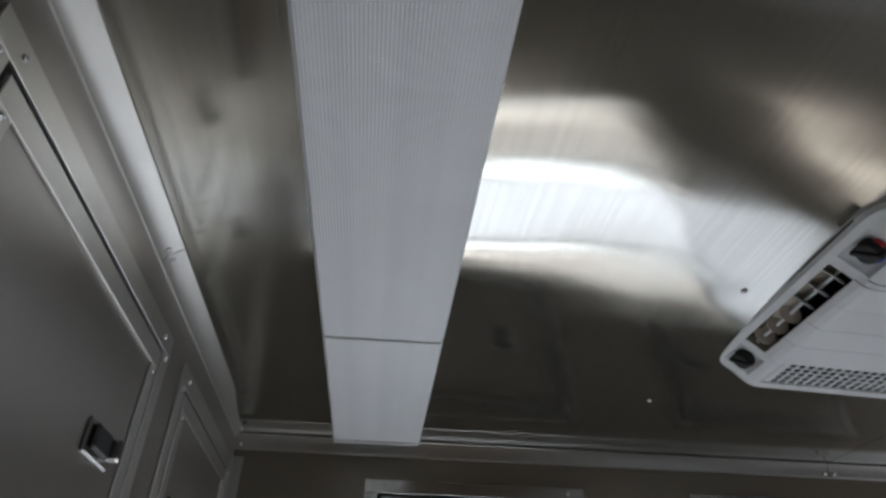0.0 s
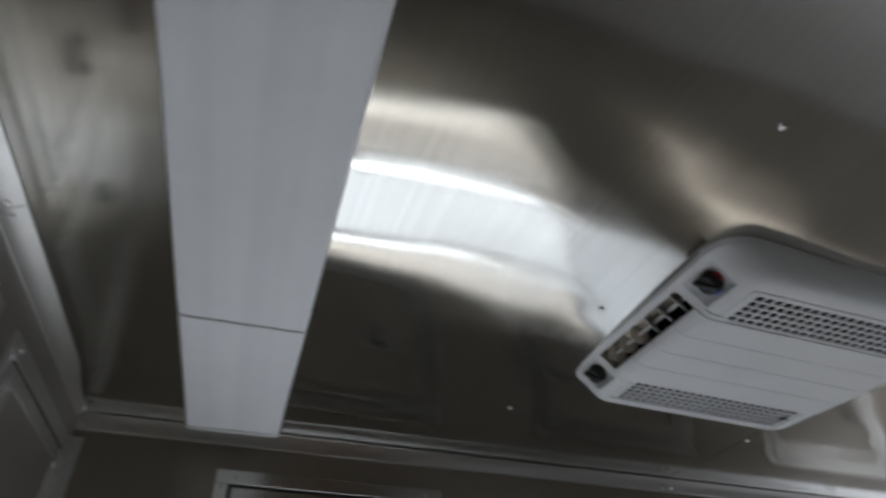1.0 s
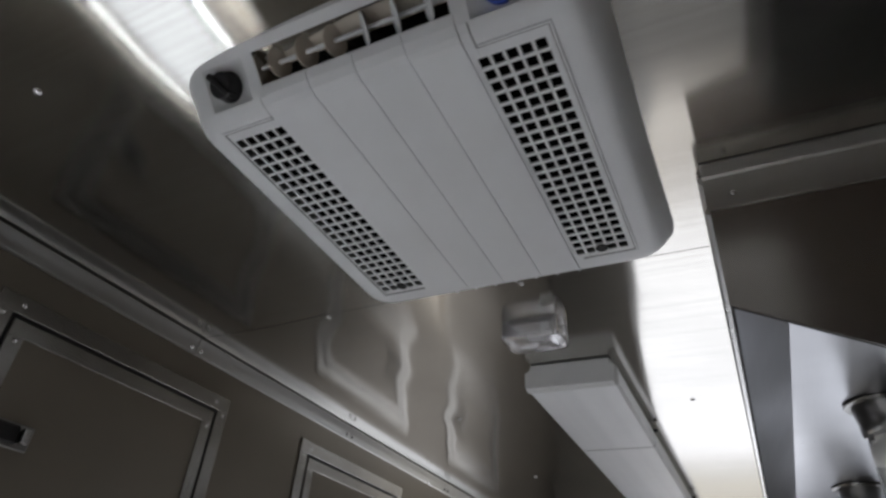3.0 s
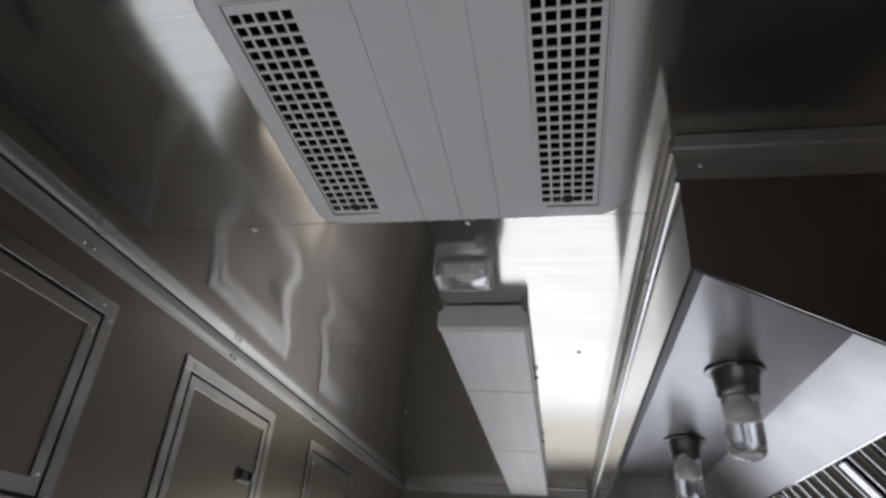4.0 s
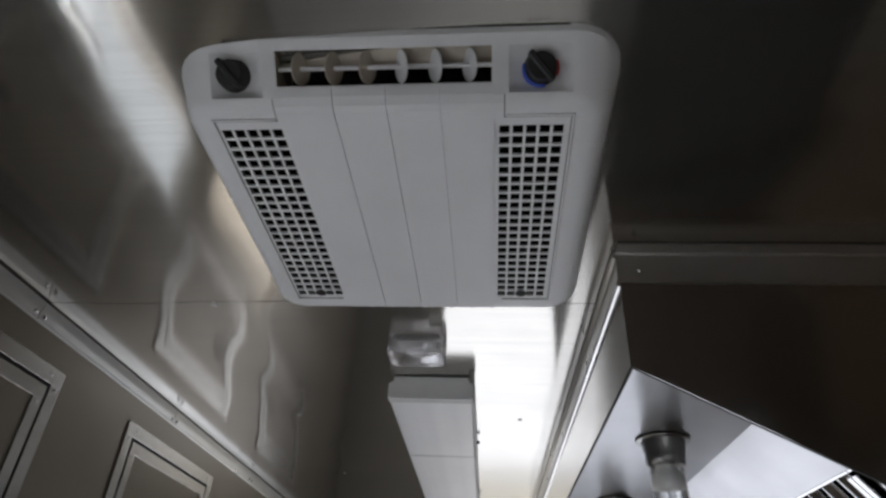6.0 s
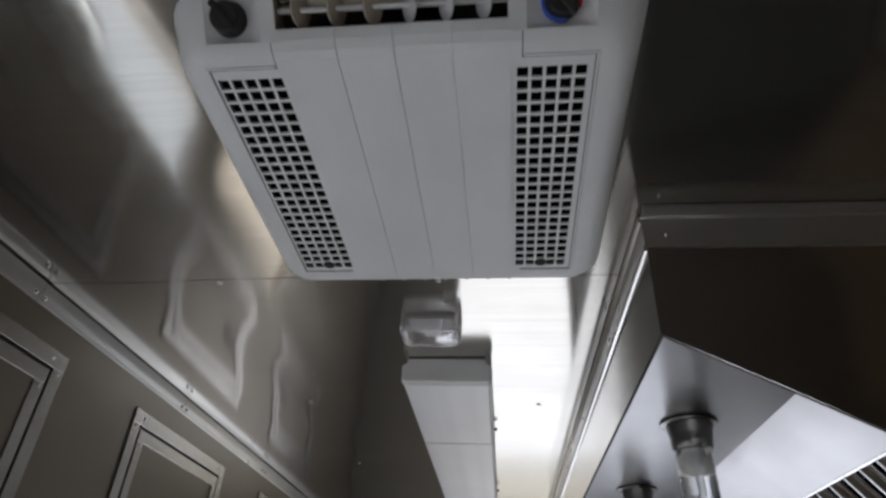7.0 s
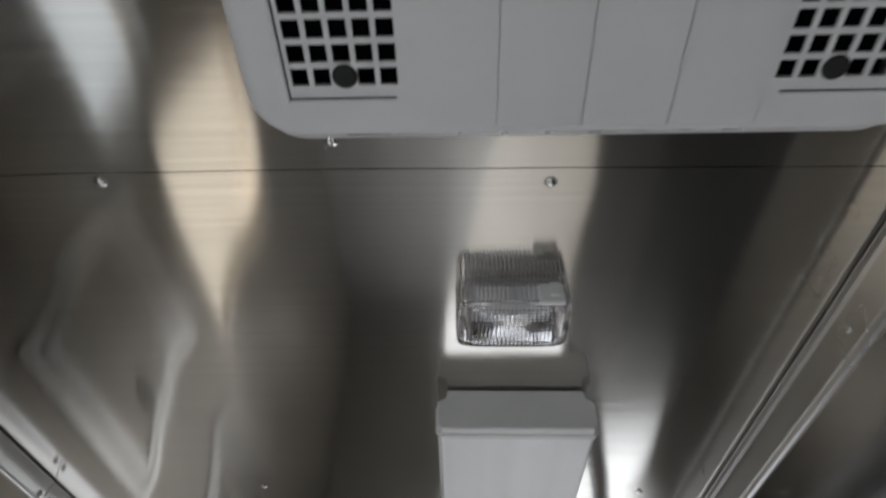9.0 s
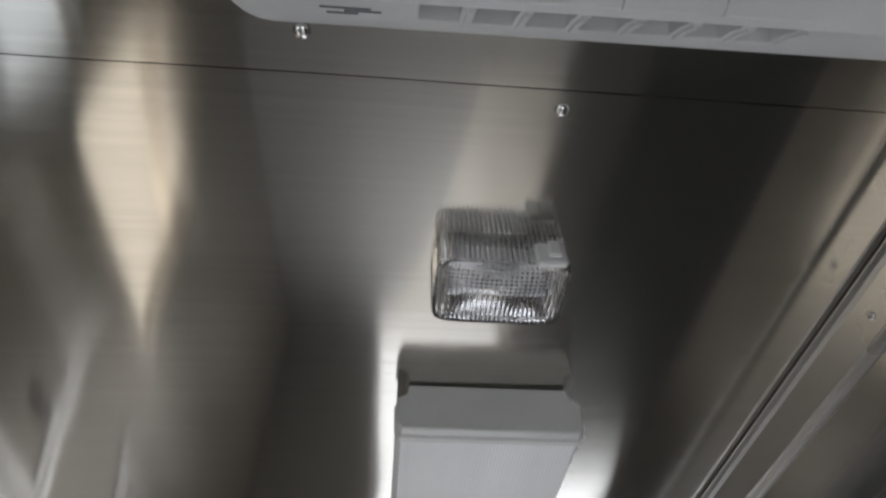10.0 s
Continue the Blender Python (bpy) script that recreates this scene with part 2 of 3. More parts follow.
EAST_HOLES = [(0.63, 1.38, 0.02, 1.705), (0.02, 0.56, 0.85, 1.49), (0.63, 1.38, 1.74, 1.94)]


def wall(name, label, us, vs, holes, at, d0, d1, mat=None):
    edges_u = list(us) + [c for h in holes for c in h[:2]]
    edges_v = list(vs) + [c for h in holes for c in h[2:]]
    ob = part(name, cells(bmesh.new(), edges_u, edges_v, lambda u, v: inside(u, v, holes), at, d0, d1), mat or STEEL_WALL)
    return tagged(ob, label, "wall", kind="structure")


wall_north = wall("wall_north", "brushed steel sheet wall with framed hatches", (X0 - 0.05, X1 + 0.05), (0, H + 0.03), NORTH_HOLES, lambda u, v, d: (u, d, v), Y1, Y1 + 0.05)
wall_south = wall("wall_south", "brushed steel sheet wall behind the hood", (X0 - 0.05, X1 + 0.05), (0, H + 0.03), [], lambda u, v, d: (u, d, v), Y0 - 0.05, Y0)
wall_west = wall("wall_west", "brushed steel sheet end wall with hatches", (Y0, Y1), (0, H + 0.03), [], lambda u, v, d: (d, u, v), X0 - 0.05, X0, MATTE_WALL)
wall_east = wall("wall_east", "brushed steel sheet end wall with a doorway", (Y0, Y1), (0, H + 0.03), EAST_HOLES, lambda u, v, d: (d, u, v), X1, X1 + 0.05, END_WALL)
tagged(part("floor", boxed(X0 - 0.05, X1 + 0.05, Y0 - 0.05, Y1 + 0.05, -0.05, 0), FLOOR_MAT), "grey sheet floor of the kitchen trailer", "floor", kind="structure")


def sag(x, y):
    """How far the thin ceiling sheets bulge between their screws."""
    rear = 1.0 + 0.8 * min(1.0, max(0.0, (x - 1.45) / 0.3))
    z = 0.0026 * noise.noise(Vector((x * 1.5 + 3.1, y * 1.3, 0.4))) + 0.0009 * noise.noise(Vector((x * 2.1, y * 5.3 + 7.0, 1.9)))
    z += rear * 0.0007 * noise.noise(Vector((x * 1.3, y * 13.0, 5.5))) + rear * 0.0001 * noise.noise(Vector((x * 3.0, y * 34.0, 2.5))) + (0.0006 + 0.0006 * math.exp(-((x - 0.88) / 0.25) ** 2)) * noise.noise(Vector((x * 6.0, y * 4.0, 8.5)))
    z += (0.0003 + 0.0007 * min(1.0, max(0.0, (x - 1.2) / 0.5))) * noise.noise(Vector((x * 3.8, y * 6.5, 3.7)))
    z += 0.0016 * math.exp(-((x - 1.62) / 0.11) ** 2 - ((y - 1.40) / 0.13) ** 2) - 0.0010 * math.exp(-((x - 1.74) / 0.16) ** 2 - ((y - 1.55) / 0.07) ** 2)
    up, down = min(1.0, max(0.0, (y - 1.15) / 0.12)), min(1.0, max(0.0, (y - 1.30) / 0.35))
    z += 0.0026 * math.exp(-((x - 0.42) / 0.24) ** 2) * up * up * (3 - 2 * up) * (1 - down * down * (3 - 2 * down))
    crown = min(1.0, max(0.0, (1.72 - y) / 0.72))
    z += 0.024 * math.exp(-((x - 0.90) / (0.42 if x < 0.90 else 0.32)) ** 2) * crown * crown * (3 - 2 * crown)
    edge = min(x - X0, X1 - x, y - Y0, Y1 - y, 0.7 * math.hypot(max(0.0, 1.40 - x), max(0.0, y - 0.88)))
    edge = min(1.0, max(0.0, (edge - 0.01) / 0.20))
    z *= edge * edge * (3 - 2 * edge)
    start = 1.54 - 0.14 * min(1.0, max(0.0, (x - 0.95) / 0.40))
    fall = min(1.0, max(0.0, (y - start) / (1.82 - start)))
    z -= 0.0095 * fall * fall * (3 - 2 * fall)
    for sx, sy in CEILING_SCREWS:
        z += 0.0005 * math.exp(-((x - sx) ** 2 + (y - sy) ** 2) / 0.0016)
    return z


def ceiling_sheets():
    bm = bmesh.new()
    edges = (X0, *SEAMS, X1)
    for k, (a, b) in enumerate(zip(edges, edges[1:])):
        a, b = a + (0.0010 if k == 3 else 0.0003), b - (0.0010 if k == 2 else 0.0003)
        nx, ny = max(8, int((b - a) / 0.016)), 124
        lift = 0.0006 * (k % 2)
        low = [[bm.verts.new((a + (b - a) * i / nx, Y0 + (Y1 - Y0) * j / ny, H + lift + sag(a + (b - a) * i / nx, Y0 + (Y1 - Y0) * j / ny))) for j in range(ny + 1)] for i in range(nx + 1)]
        for i in range(nx):
            for j in range(ny):
                bm.faces.new((low[i][j], low[i][j + 1], low[i + 1][j + 1], low[i + 1][j]))
        rim = [low[i][0] for i in range(nx + 1)] + [low[nx][j] for j in range(1, ny + 1)] + [low[i][ny] for i in range(nx - 1, -1, -1)] + [low[0][j] for j in range(ny - 1, 0, -1)]
        top = [bm.verts.new((v.co.x, v.co.y, H + 0.030)) for v in rim]
        for i in range(len(rim)):
            bm.faces.new((rim[i], rim[(i + 1) % len(rim)], top[(i + 1) % len(rim)], top[i]))
        bm.faces.new(top)
    return bm


ceiling = part("ceiling", ceiling_sheets(), STEEL_CEILING, smooth=True)
uv = ceiling.data.uv_layers.new(name="sheet")
for loop in ceiling.data.loops:
    uv.data[loop.index].uv = ceiling.data.vertices[loop.vertex_index].co.xy
ceiling.data.set_sharp_from_angle(angle=radians(30))
tagged(ceiling, "mirror-like brushed steel sheet ceiling, slightly buckled", "ceiling", kind="structure")
roof = tagged(part("roof", boxed(X0 - 0.05, X1 + 0.05, Y0 - 0.05, Y1 + 0.05, H + 0.031, H + 0.08), DARK), "dark roof backing above the ceiling sheets", "roof", kind="structure")
for sx, sy in CEILING_SCREWS:
    screw(ceiling, Matrix.Translation((sx, sy, H + sag(sx, sy) + 0.0004)) @ pose(0, 0, 0, 180))


def angle(leg_a, leg_b, t=0.0022):
    """Outline of an angle strip: leg_a along the ceiling, leg_b down the wall, corner at 0, 0."""
    return [(0, 0), (leg_a, 0), (leg_a, -t), (t * 2.2, -t), (t, -t * 2.2), (t, -leg_b), (0, -leg_b)]


def beaded(a, d):
    """Outline of a cover strip with a rolled bead at its top and bottom: a out along the ceiling, d down."""
    return [(0, 0), (a, 0), (a + 0.0015, -0.004), (a, -0.009), (0.0025, -0.012), (0.0025, -d + 0.012), (0.005, -d + 0.009), (0.006, -d + 0.005), (0.004, -d + 0.001), (0, -d)]


def trim(name, label, pts, axis, a, b, mat=None):
    ob = part(name, prism(bmesh.new(), pts, axis, a, b), mat or ALUMINIUM, smooth=True)
    ob.data.set_sharp_from_angle(angle=radians(32))
    return tagged(ob, label, "trim", kind="structure")


ZC = H - 0.0012
for a, b in ((X0, 1.570), (1.572, 2.160), (2.162, 2.79), (2.792, X1)):
    o = trim("trim", "aluminium angle strip in the corner below the ceiling", [(Y1 - p, ZC - 0.0105 + q) for p, q in ((0, 0), (0.0085, 0), (0.0092, -0.0015), (0.0082, -0.005), (0.0066, -0.010), (0.0054, -0.016), (0.0047, -0.022), (0.0043, -0.029), (0.0040, -0.0335), (0.0030, -0.0350), (0, -0.0355))], "x", a, b)
    for sx in (a + 0.012, b - 0.012):
        screw(o, Matrix.Translation((sx, Y1 - 0.0046, ZC - 0.0345)) @ pose(0, 0, 0, 90), 0.9)
for a, b in ((Y0, 1.147), (1.149, Y1 - 0.025)):
    o = trim("trim", "aluminium angle strip in the corner below the ceiling", [(X0 + p, ZC + q) for p, q in ((0, 0), (0.0275, 0), (0.0280, -0.0012), (0.0215, -0.0050), (0.0150, -0.0090), (0.0095, -0.0135), (0.0050, -0.0190), (0.0025, -0.0245), (0, -0.0250))], "y", a, b, MILL)
    for sy in (a + 0.012, b - 0.012):
        screw(o, Matrix.Translation((X0 + 0.0108, sy, ZC - 0.0118)) @ pose(0, 0, 0, 0, 145), 0.8)
trim("trim", "aluminium angle strip in the corner below the ceiling", [(X1 - p, ZC + q) for p, q in angle(0.018, 0.045)], "y", 0.90, Y1 - 0.025)
trim("trim", "aluminium angle strip upright in the corner", [(X0 + p, Y1 - q) for p, q in ((0, 0), (0.024, 0), (0.024, 0.002), (0.002, 0.002), (0.002, 0.024), (0, 0.024))], "z", 0.0, ZC - 0.062)


# window and door surrounds
def surround(name, label, category, hole, at, open_side=None):
    u0, u1, v0, v1 = hole
    t = thing(name, at((u0 + u1) / 2, v0, 0), label, category)
    t["kind"] = "structure"
    e = 0.014
    outer = [(u0 - e, u1 + e, v1, v1 + e), (u0 - e, u1 + e, v0 - e, v0), (u0 - e, u0, v0, v1), (u1, u1 + e, v0, v1)]
    if open_side:
        outer[3] = open_side
    for a, b, c, d in outer:
        bm = bmesh.new()
        p, q = at(a, c, -0.004), at(b, d, -0.0005)
        box(bm, min(p[0], q[0]), max(p[0], q[0]), min(p[1], q[1]), max(p[1], q[1]), min(p[2], q[2]), max(p[2], q[2]))
        part("frame", bm, ALUMINIUM, t)
    return t


serving = surround("window_1", "open serving window framed in aluminium strip", "window", NORTH_HOLES[0], lambda u, v, d: (u, Y1 + d, v), (1.44, 1.88, 1.261, 1.275))
part("awning_bar", boxed(0.252, 1.438, Y1 + 0.004, Y1 + 0.014, 1.488, 1.521), DULL_TRIM, serving)
part("transom", boxed(0.252, 1.438, Y1 + 0.004, Y1 + 0.014, 1.188, 1.232), DULL_TRIM, serving)
surround("window_2", "small window framed in aluminium strip", "window", NORTH_HOLES[1], lambda u, v, d: (u, Y1 + d, v))
surround("window_3", "end window framed in aluminium strip", "window", EAST_HOLES[1], lambda u, v, d: (X1 + d, u, v))
# unseen brown leaves, added so the sheet metal mirrors a brown tone
brown_panel = thing("brown_reflection_panel", (0.77, Y0, 0), "unseen brown two-leaf panel added to the side wall to tint reflections", "door")
brown_panel["kind"] = "structure"
for x0, x1 in ((0.16, 0.76), (0.78, 1.38)):
    part("leaf", boxed(x0, x1, Y0 + 0.001, Y0 + 0.03, 0.01, 2.03, bevel=0.003), OAK, brown_panel)
# unseen dark leaves, added to darken what hood and ceiling mirror
end_door = thing("dark_reflection_panel", (X0, 0.29, 0), "unseen dark brown panel added to the end wall to darken reflections", "door")
end_door["kind"] = "structure"
part("leaf", boxed(X0 + 0.001, X0 + 0.03, Y0 + 0.035, 0.66, 0.01, 1.93, bevel=0.003), BROWN_WOOD, end_door)
part("leaf", boxed(X0 + 0.001, X0 + 0.03, 0.668, 1.30, 0.01, 1.57, bevel=0.003), BROWN_WOOD, end_door)
surround("window_4", "transom window with a beige blind above the end doorway", "window", EAST_HOLES[2], lambda u, v, d: (X1 + d, u, v))
surround("door_1", "open end doorway framed in aluminium strip", "door", EAST_HOLES[0], lambda u, v, d: (X1 + d, u, v))


# ---- wall hatches ----
def hatch(name, label, m, width, height, latch_u, panel=STEEL_WALL):
    """A framed hatch in local axes: u to the right, out of the wall along -y, top at z = 0; m sets it on its wall."""
    t = thing(name, (0, 0, 0), label, "hatch", "hatches along the walls")
    f, g = 0.030, 0.0075
    w, h = width, height
    metal = MILL if panel is MATTE_WALL else FRAME_METAL
    for a, b, c, d in ((0, w, -f, 0), (0, w, -h, -h + f), (0, f, -h + f, -f), (w - f, w, -h + f, -f)):
        part("frame", boxed(a, b, -0.0045, 0.0, c, d, bevel=0.0008), metal, t)
    i = f + g
    part("door_panel", boxed(i, w - i, -0.0015, 0.0, -h + i, -i), panel, t, "flat brushed steel hatch panel")
    # black sheet for the shade of the open gap round the panel
    part("gap", boxed(f - 0.0002, w - f + 0.0002, -0.0008, 0.0, -h + f - 0.0002, -f + 0.0002), RUBBER, t, "black sheet painting the shade in the gap")
    s = 0.026
    for a, b, c, d in ((i, w - i, -i - s, -i), (i, w - i, -h + i, -h + i + s), (i, i + s, -h + i + s, -i - s), (w - i - s, w - i, -h + i + s, -i - s)):
        part("edge_strip", boxed(a, b, -0.0050, -0.0015, c, d, bevel=0.0008), metal, t)
    for a in (f * 0.5, w - f * 0.5):
        for c in (-f * 0.5 - 0.022, -h + f * 0.5 + 0.022):
            screw(t, pose(a, -0.0045, c, 90), 0.75)
    for a in (f * 0.5 + 0.026, w - f * 0.5 - 0.026):
        for c in (-f * 0.5, -h + f * 0.5):
            screw(t, pose(a, -0.0045, c, 90), 0.75)
    for a in (i + s * 0.5, w - i - s * 0.5):
        for c in (-i - s * 0.5 - 0.02, -h + i + s * 0.5 + 0.02):
            screw(t, pose(a, -0.0050, c, 90), 0.75)
    plate = part("latch", boxed(latch_u - 0.040, latch_u + 0.040, -0.006, -0.0015, -0.220, -0.182, bevel=0.002), CAST, t, "dark slam latch")
    part("paddle", boxed(latch_u - 0.032, latch_u + 0.016, -0.013, -0.006, -0.214, -0.186, bevel=0.003), BLACK, plate, "dark recessed latch paddle")
    part("hook", boxed(latch_u + 0.018, latch_u + 0.029, -0.021, -0.006, -0.212, -0.188, bevel=0.002), CHROME, plate)
    t.matrix_basis = m
    return t


for x, latch in ((0.400, 0.36), (1.182, 0.10), (1.965, 0.40), (2.795, 0.10)):
    hatch("wall_hatch", "brushed steel wall hatch with screwed aluminium frame, closed", pose(x, Y1, 2.000), 0.52, 0.395, latch)
for y, z, w, latch in ((0.720, 2.022, 0.560, 0.418), (1.365, 2.025, 0.50, 0.10)):
    hatch("wall_hatch", "closed steel hatch with latch in the end wall", pose(X0, y, z, 0, 0, 90), w, 0.42, latch, MATTE_WALL)


# ---- ceiling air conditioner ----
def rounded(x0, x1, y0, y1, front_r, n=6, rear=0.018):
    pts = []
    for c, d, a in ((x1, y1, 0), (x0, y1, 90), (x0, y0, 180), (x1, y0, 270)):
        r = front_r + rear if c == x1 else front_r
        cx, cy = (c - r if c == x1 else c + r), (d - r if d == y1 else d + r)
        for i in range(n + 1):
            q = radians(a + 90 * i / n)
            pts.append((cx + r * math.cos(q), cy + r * math.sin(q)))
    return pts


ZB = 2.053
ac = thing("air_conditioner", (1.26, 1.17, H), "white plastic ceiling air conditioner with two grilles and knobs", "air conditioner")


def lean(bm):
    """The unit follows the crown of the roof, its front a little higher, and sits half a degree askew."""
    for v in bm.verts:
        v.co.x, v.co.y = v.co.x + 0.010 * (v.co.y - 1.17), v.co.y - 0.010 * (v.co.x - 1.15)
        v.co.z += 0.034 * (1.47 - v.co.x)
    return bm


# front slope rings: inner edge x, sides and height
AC_RINGS = [(1.018, 1.536, 0.925, 1.420, 0.055, 2.113), (1.022, 1.536, 0.927, 1.419, 0.052, 2.098), (1.033, 1.535, 0.9285, 1.4185, 0.045, 2.0925),
            (1.047, 1.524, 0.932, 1.4165, 0.042, 2.081), (1.060, 1.514, 0.9365, 1.414, 0.036, 2.068), (1.068, 1.5095, 0.942, 1.4115, 0.033, 2.060),
            (1.076, 1.506, 0.9485, 1.407, 0.029, 2.055), (1.084, 1.500, 0.9575, 1.400, 0.027, ZB), (1.0875, 1.484, 0.970, 1.390, 0.003, ZB)]
VENT = (1.066, 1.300)
POCKETS = ((0.980, 1.048), (1.316, 1.374))
SLOTS = [(1.297 - i * 0.0330 - 0.0280, 1.297 - i * 0.0330 - 0.0030) for i in range(7)]


def ac_shell():
    """The moulded skirt: rounded rings from the ceiling down to the flat underside, open at the vent and the knobs."""
    bm = bmesh.new()
    cuts = sorted((*VENT, *POCKETS[0], *POCKETS[1]), reverse=True)
    loops = []
    for a, b, c, d, r, z in AC_RINGS:
        pts = rounded(a, b, c, d, r, rear=max(0.033, 0.044 - 0.45 * (2.113 - z)) - r if r > 0.01 else 0.0)
        k = 14  # after the corner at the far front
        front = [(a, min(max(y, c + r), d - r)) for y in cuts]
        ring = pts[:k] + front + pts[k:] + [(b, y) for y in sorted(c for p in SLOTS for c in p)]
        loops.append([bm.verts.new((*p, z)) for p in ring])
    n = len(loops[0])
    for s, (lo, hi) in enumerate(zip(loops, loops[1:])):
        for i in range(n):
            j = (i + 1) % n
            ya, yb = lo[i].co.y, lo[j].co.y
            mid = (ya + yb) / 2
            on_front = 13 < i < 14 + len(cuts) - 1 and abs(lo[i].co.x - lo[j].co.x) < 1e-6
            if on_front and (2 <= s <= 3 and VENT[0] < mid < VENT[1] or 2 <= s <= 4 and any(p < mid < q for p, q in POCKETS)):
                continue
            if i >= n - 15 and 3 <= s <= 5 and any(p < mid < q for p, q in SLOTS):
                continue
            bm.faces.new((lo[i], lo[j], hi[j], hi[i]))
    return bm


shell = part("shell", lean(ac_shell()), WHITE_ABS, ac, smooth=True)
shell.data.set_sharp_from_angle(angle=radians(35))
ROWS_X = [1.108 + 0.0165 * i for i in range(22)]
HOLE_X, HOLE_Y = 0.0126, 0.0115
GRILLES = (("grille", 0.9865), ("grille", 1.3050))
COLS = 5
PITCH_Y = 0.0149


def underside():
    """The flat underside with its square grille holes."""
    us, vs, holes = [1.0875, 1.484], [0.970, 1.390], []
    for _, y in GRILLES:
        for i in ROWS_X:
            for j in range(COLS):
                a, c = i, y + j * PITCH_Y
                holes.append((a, a + HOLE_X, c, c + HOLE_Y))
                us += [a, a + HOLE_X]
                vs += [c, c + HOLE_Y]
    xs = [(i, i + HOLE_X) for i in ROWS_X]
    ys = [(y + j * PITCH_Y, y + j * PITCH_Y + HOLE_Y) for _, y in GRILLES for j in range(COLS)]

    def skip(u, v):
        return any(a < u < b for a, b in xs) and any(c < v < d for c, d in ys)

    return cells(bmesh.new(), us, vs, skip, lambda u, v, d: (u, v, d), ZB, ZB + 0.0022)


grille = part("grille", lean(underside()), WHITE_ABS, ac, "white grille plate with rows of square holes")
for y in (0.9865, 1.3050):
    # near-black plate: the shade behind the holes is put in its colour
    part("cavity", lean(boxed(1.10, 1.475, y - 0.006, y + 0.078, ZB + 0.018, ZB + 0.03)), DARK, ac, "near-black plate painting the shade behind the grille")
    # raised lip of the housing; dark strips paint the gap shade round each grille panel
    inner, outer = (1.0515, y - 0.011) if y < 1.1 else (1.3065, y + 0.078)
    side = -1 if y < 1.1 else 1
    for k, (mat, deep, off, wide) in enumerate(((WHITE_ABS, 0.0016, 0.0, 0.0030), (GAP_SHADE, 0.0004, 0.0030, 0.0012))):
        lo, hi = sorted((outer - side * off, outer - side * (off + wide)))
        x0 = 1.0915 + off
        name, label = ("border", "") if k == 0 else ("gap_shade_strip", "thin dark strip painting the shade of the panel gap")
        part(name, lean(boxed(x0, 1.4800 - off, lo, hi, ZB - deep, ZB + 0.001, bevel=0.0 if k else 0.0006)), mat, ac, label)
        lo2, hi2 = sorted((inner + side * (0.0012 if k == 0 else 0.0), hi if side < 0 else lo))
        part(name, lean(boxed(x0, x0 + wide, lo2, hi2, ZB - deep, ZB + 0.001, bevel=0.0 if k else 0.0006)), mat, ac, label)
        part(name, lean(boxed(1.4800 - off - wide, 1.4800 - off, lo2, hi2, ZB - deep, ZB + 0.001, bevel=0.0 if k else 0.0006)), mat, ac, label)
    lo, hi = sorted((inner, inner - side * 0.0012))
    # another strip carries the painted gap shade up the front slope
    part("gap_shade_strip", lean(prism(bmesh.new(), [(1.0690, 2.0586), (1.0770, 2.0543), (1.0850, ZB - 0.0004), (1.0955, ZB - 0.0004), (1.0955, ZB + 0.001), (1.0700, 2.0620)], "y", lo, hi)), GAP_SHADE, ac, "thin dark strip painting the shade of the panel gap")
    # plain strip of the panel between grille and cover
    lo, hi = sorted((inner - side * 0.0012, inner - side * 0.0118))
    part("panel_strip", lean(prism(bmesh.new(), [(1.0612, 2.0662), (1.0688, 2.0582), (1.0765, 2.0537), (1.0850, ZB - 0.0010), (1.1065, ZB - 0.0010), (1.1065, ZB + 0.001), (1.0700, 2.0625)], "y", lo, hi)), WHITE_ABS, ac)
    part("plug", lean(lathe(bmesh.new(), [(0.0085, 0.003), (0.0085, -0.001), (0.007, -0.0018), (0.0, -0.0018)], Matrix.Translation((ROWS_X[-1] + 0.0056, y + 2 * PITCH_Y + 0.0052, ZB)), 16)), RUBBER, ac, "round dark screw plug")
# the central cover with its three grooves
edges = [1.0633, 1.1212, 1.1800, 1.2388, 1.2948]
for a, b in zip(edges, edges[1:]):
    outline = [(1.0606, 2.0672), (1.0594, 2.0655), (1.0662, 2.0578), (1.0748, 2.0524), (1.0835, ZB - 0.0026), (1.499, ZB - 0.0026), (1.501, ZB - 0.0012), (1.501, ZB + 0.0015), (1.086, ZB + 0.0015), (1.068, 2.0605)]
    part("cover_panel", lean(prism(bmesh.new(), outline, "y", a + 0.00045, b - 0.00045)), WHITE_ABS, ac, "smooth central cover panel")

# front vent: cream box, six round vanes on a rod
bm = bmesh.new()
box(bm, 1.036, 1.077, VENT[0] - 0.003, VENT[1] + 0.003, 2.1075, 2.1095)
for c in (VENT[0] - 0.005, VENT[1] + 0.001):
    prism(bm, [(1.040, 2.1070), (1.040, 2.0905), (1.050, 2.0820), (1.066, 2.0685), (1.097, 2.0685), (1.097, 2.1070)], "y", c, c + 0.004)
prism(bm, [(1.0415, 2.1040), (1.0630, 2.0955), (1.0640, 2.0970), (1.0425, 2.1055)], "y", VENT[0], VENT[1])
part("vent_box", lean(bm), CREAM_ABS, ac, "cream inside of the air outlet")
# near-black plates stand in for the shade in the outlet's depth
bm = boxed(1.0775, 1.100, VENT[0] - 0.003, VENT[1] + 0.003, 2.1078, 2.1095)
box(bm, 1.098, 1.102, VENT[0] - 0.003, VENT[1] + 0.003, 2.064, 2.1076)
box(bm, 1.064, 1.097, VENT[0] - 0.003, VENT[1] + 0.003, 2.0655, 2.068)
part("vent_floor", lean(bm), DARK, ac, "near-black plates painting the shade deep in the outlet")
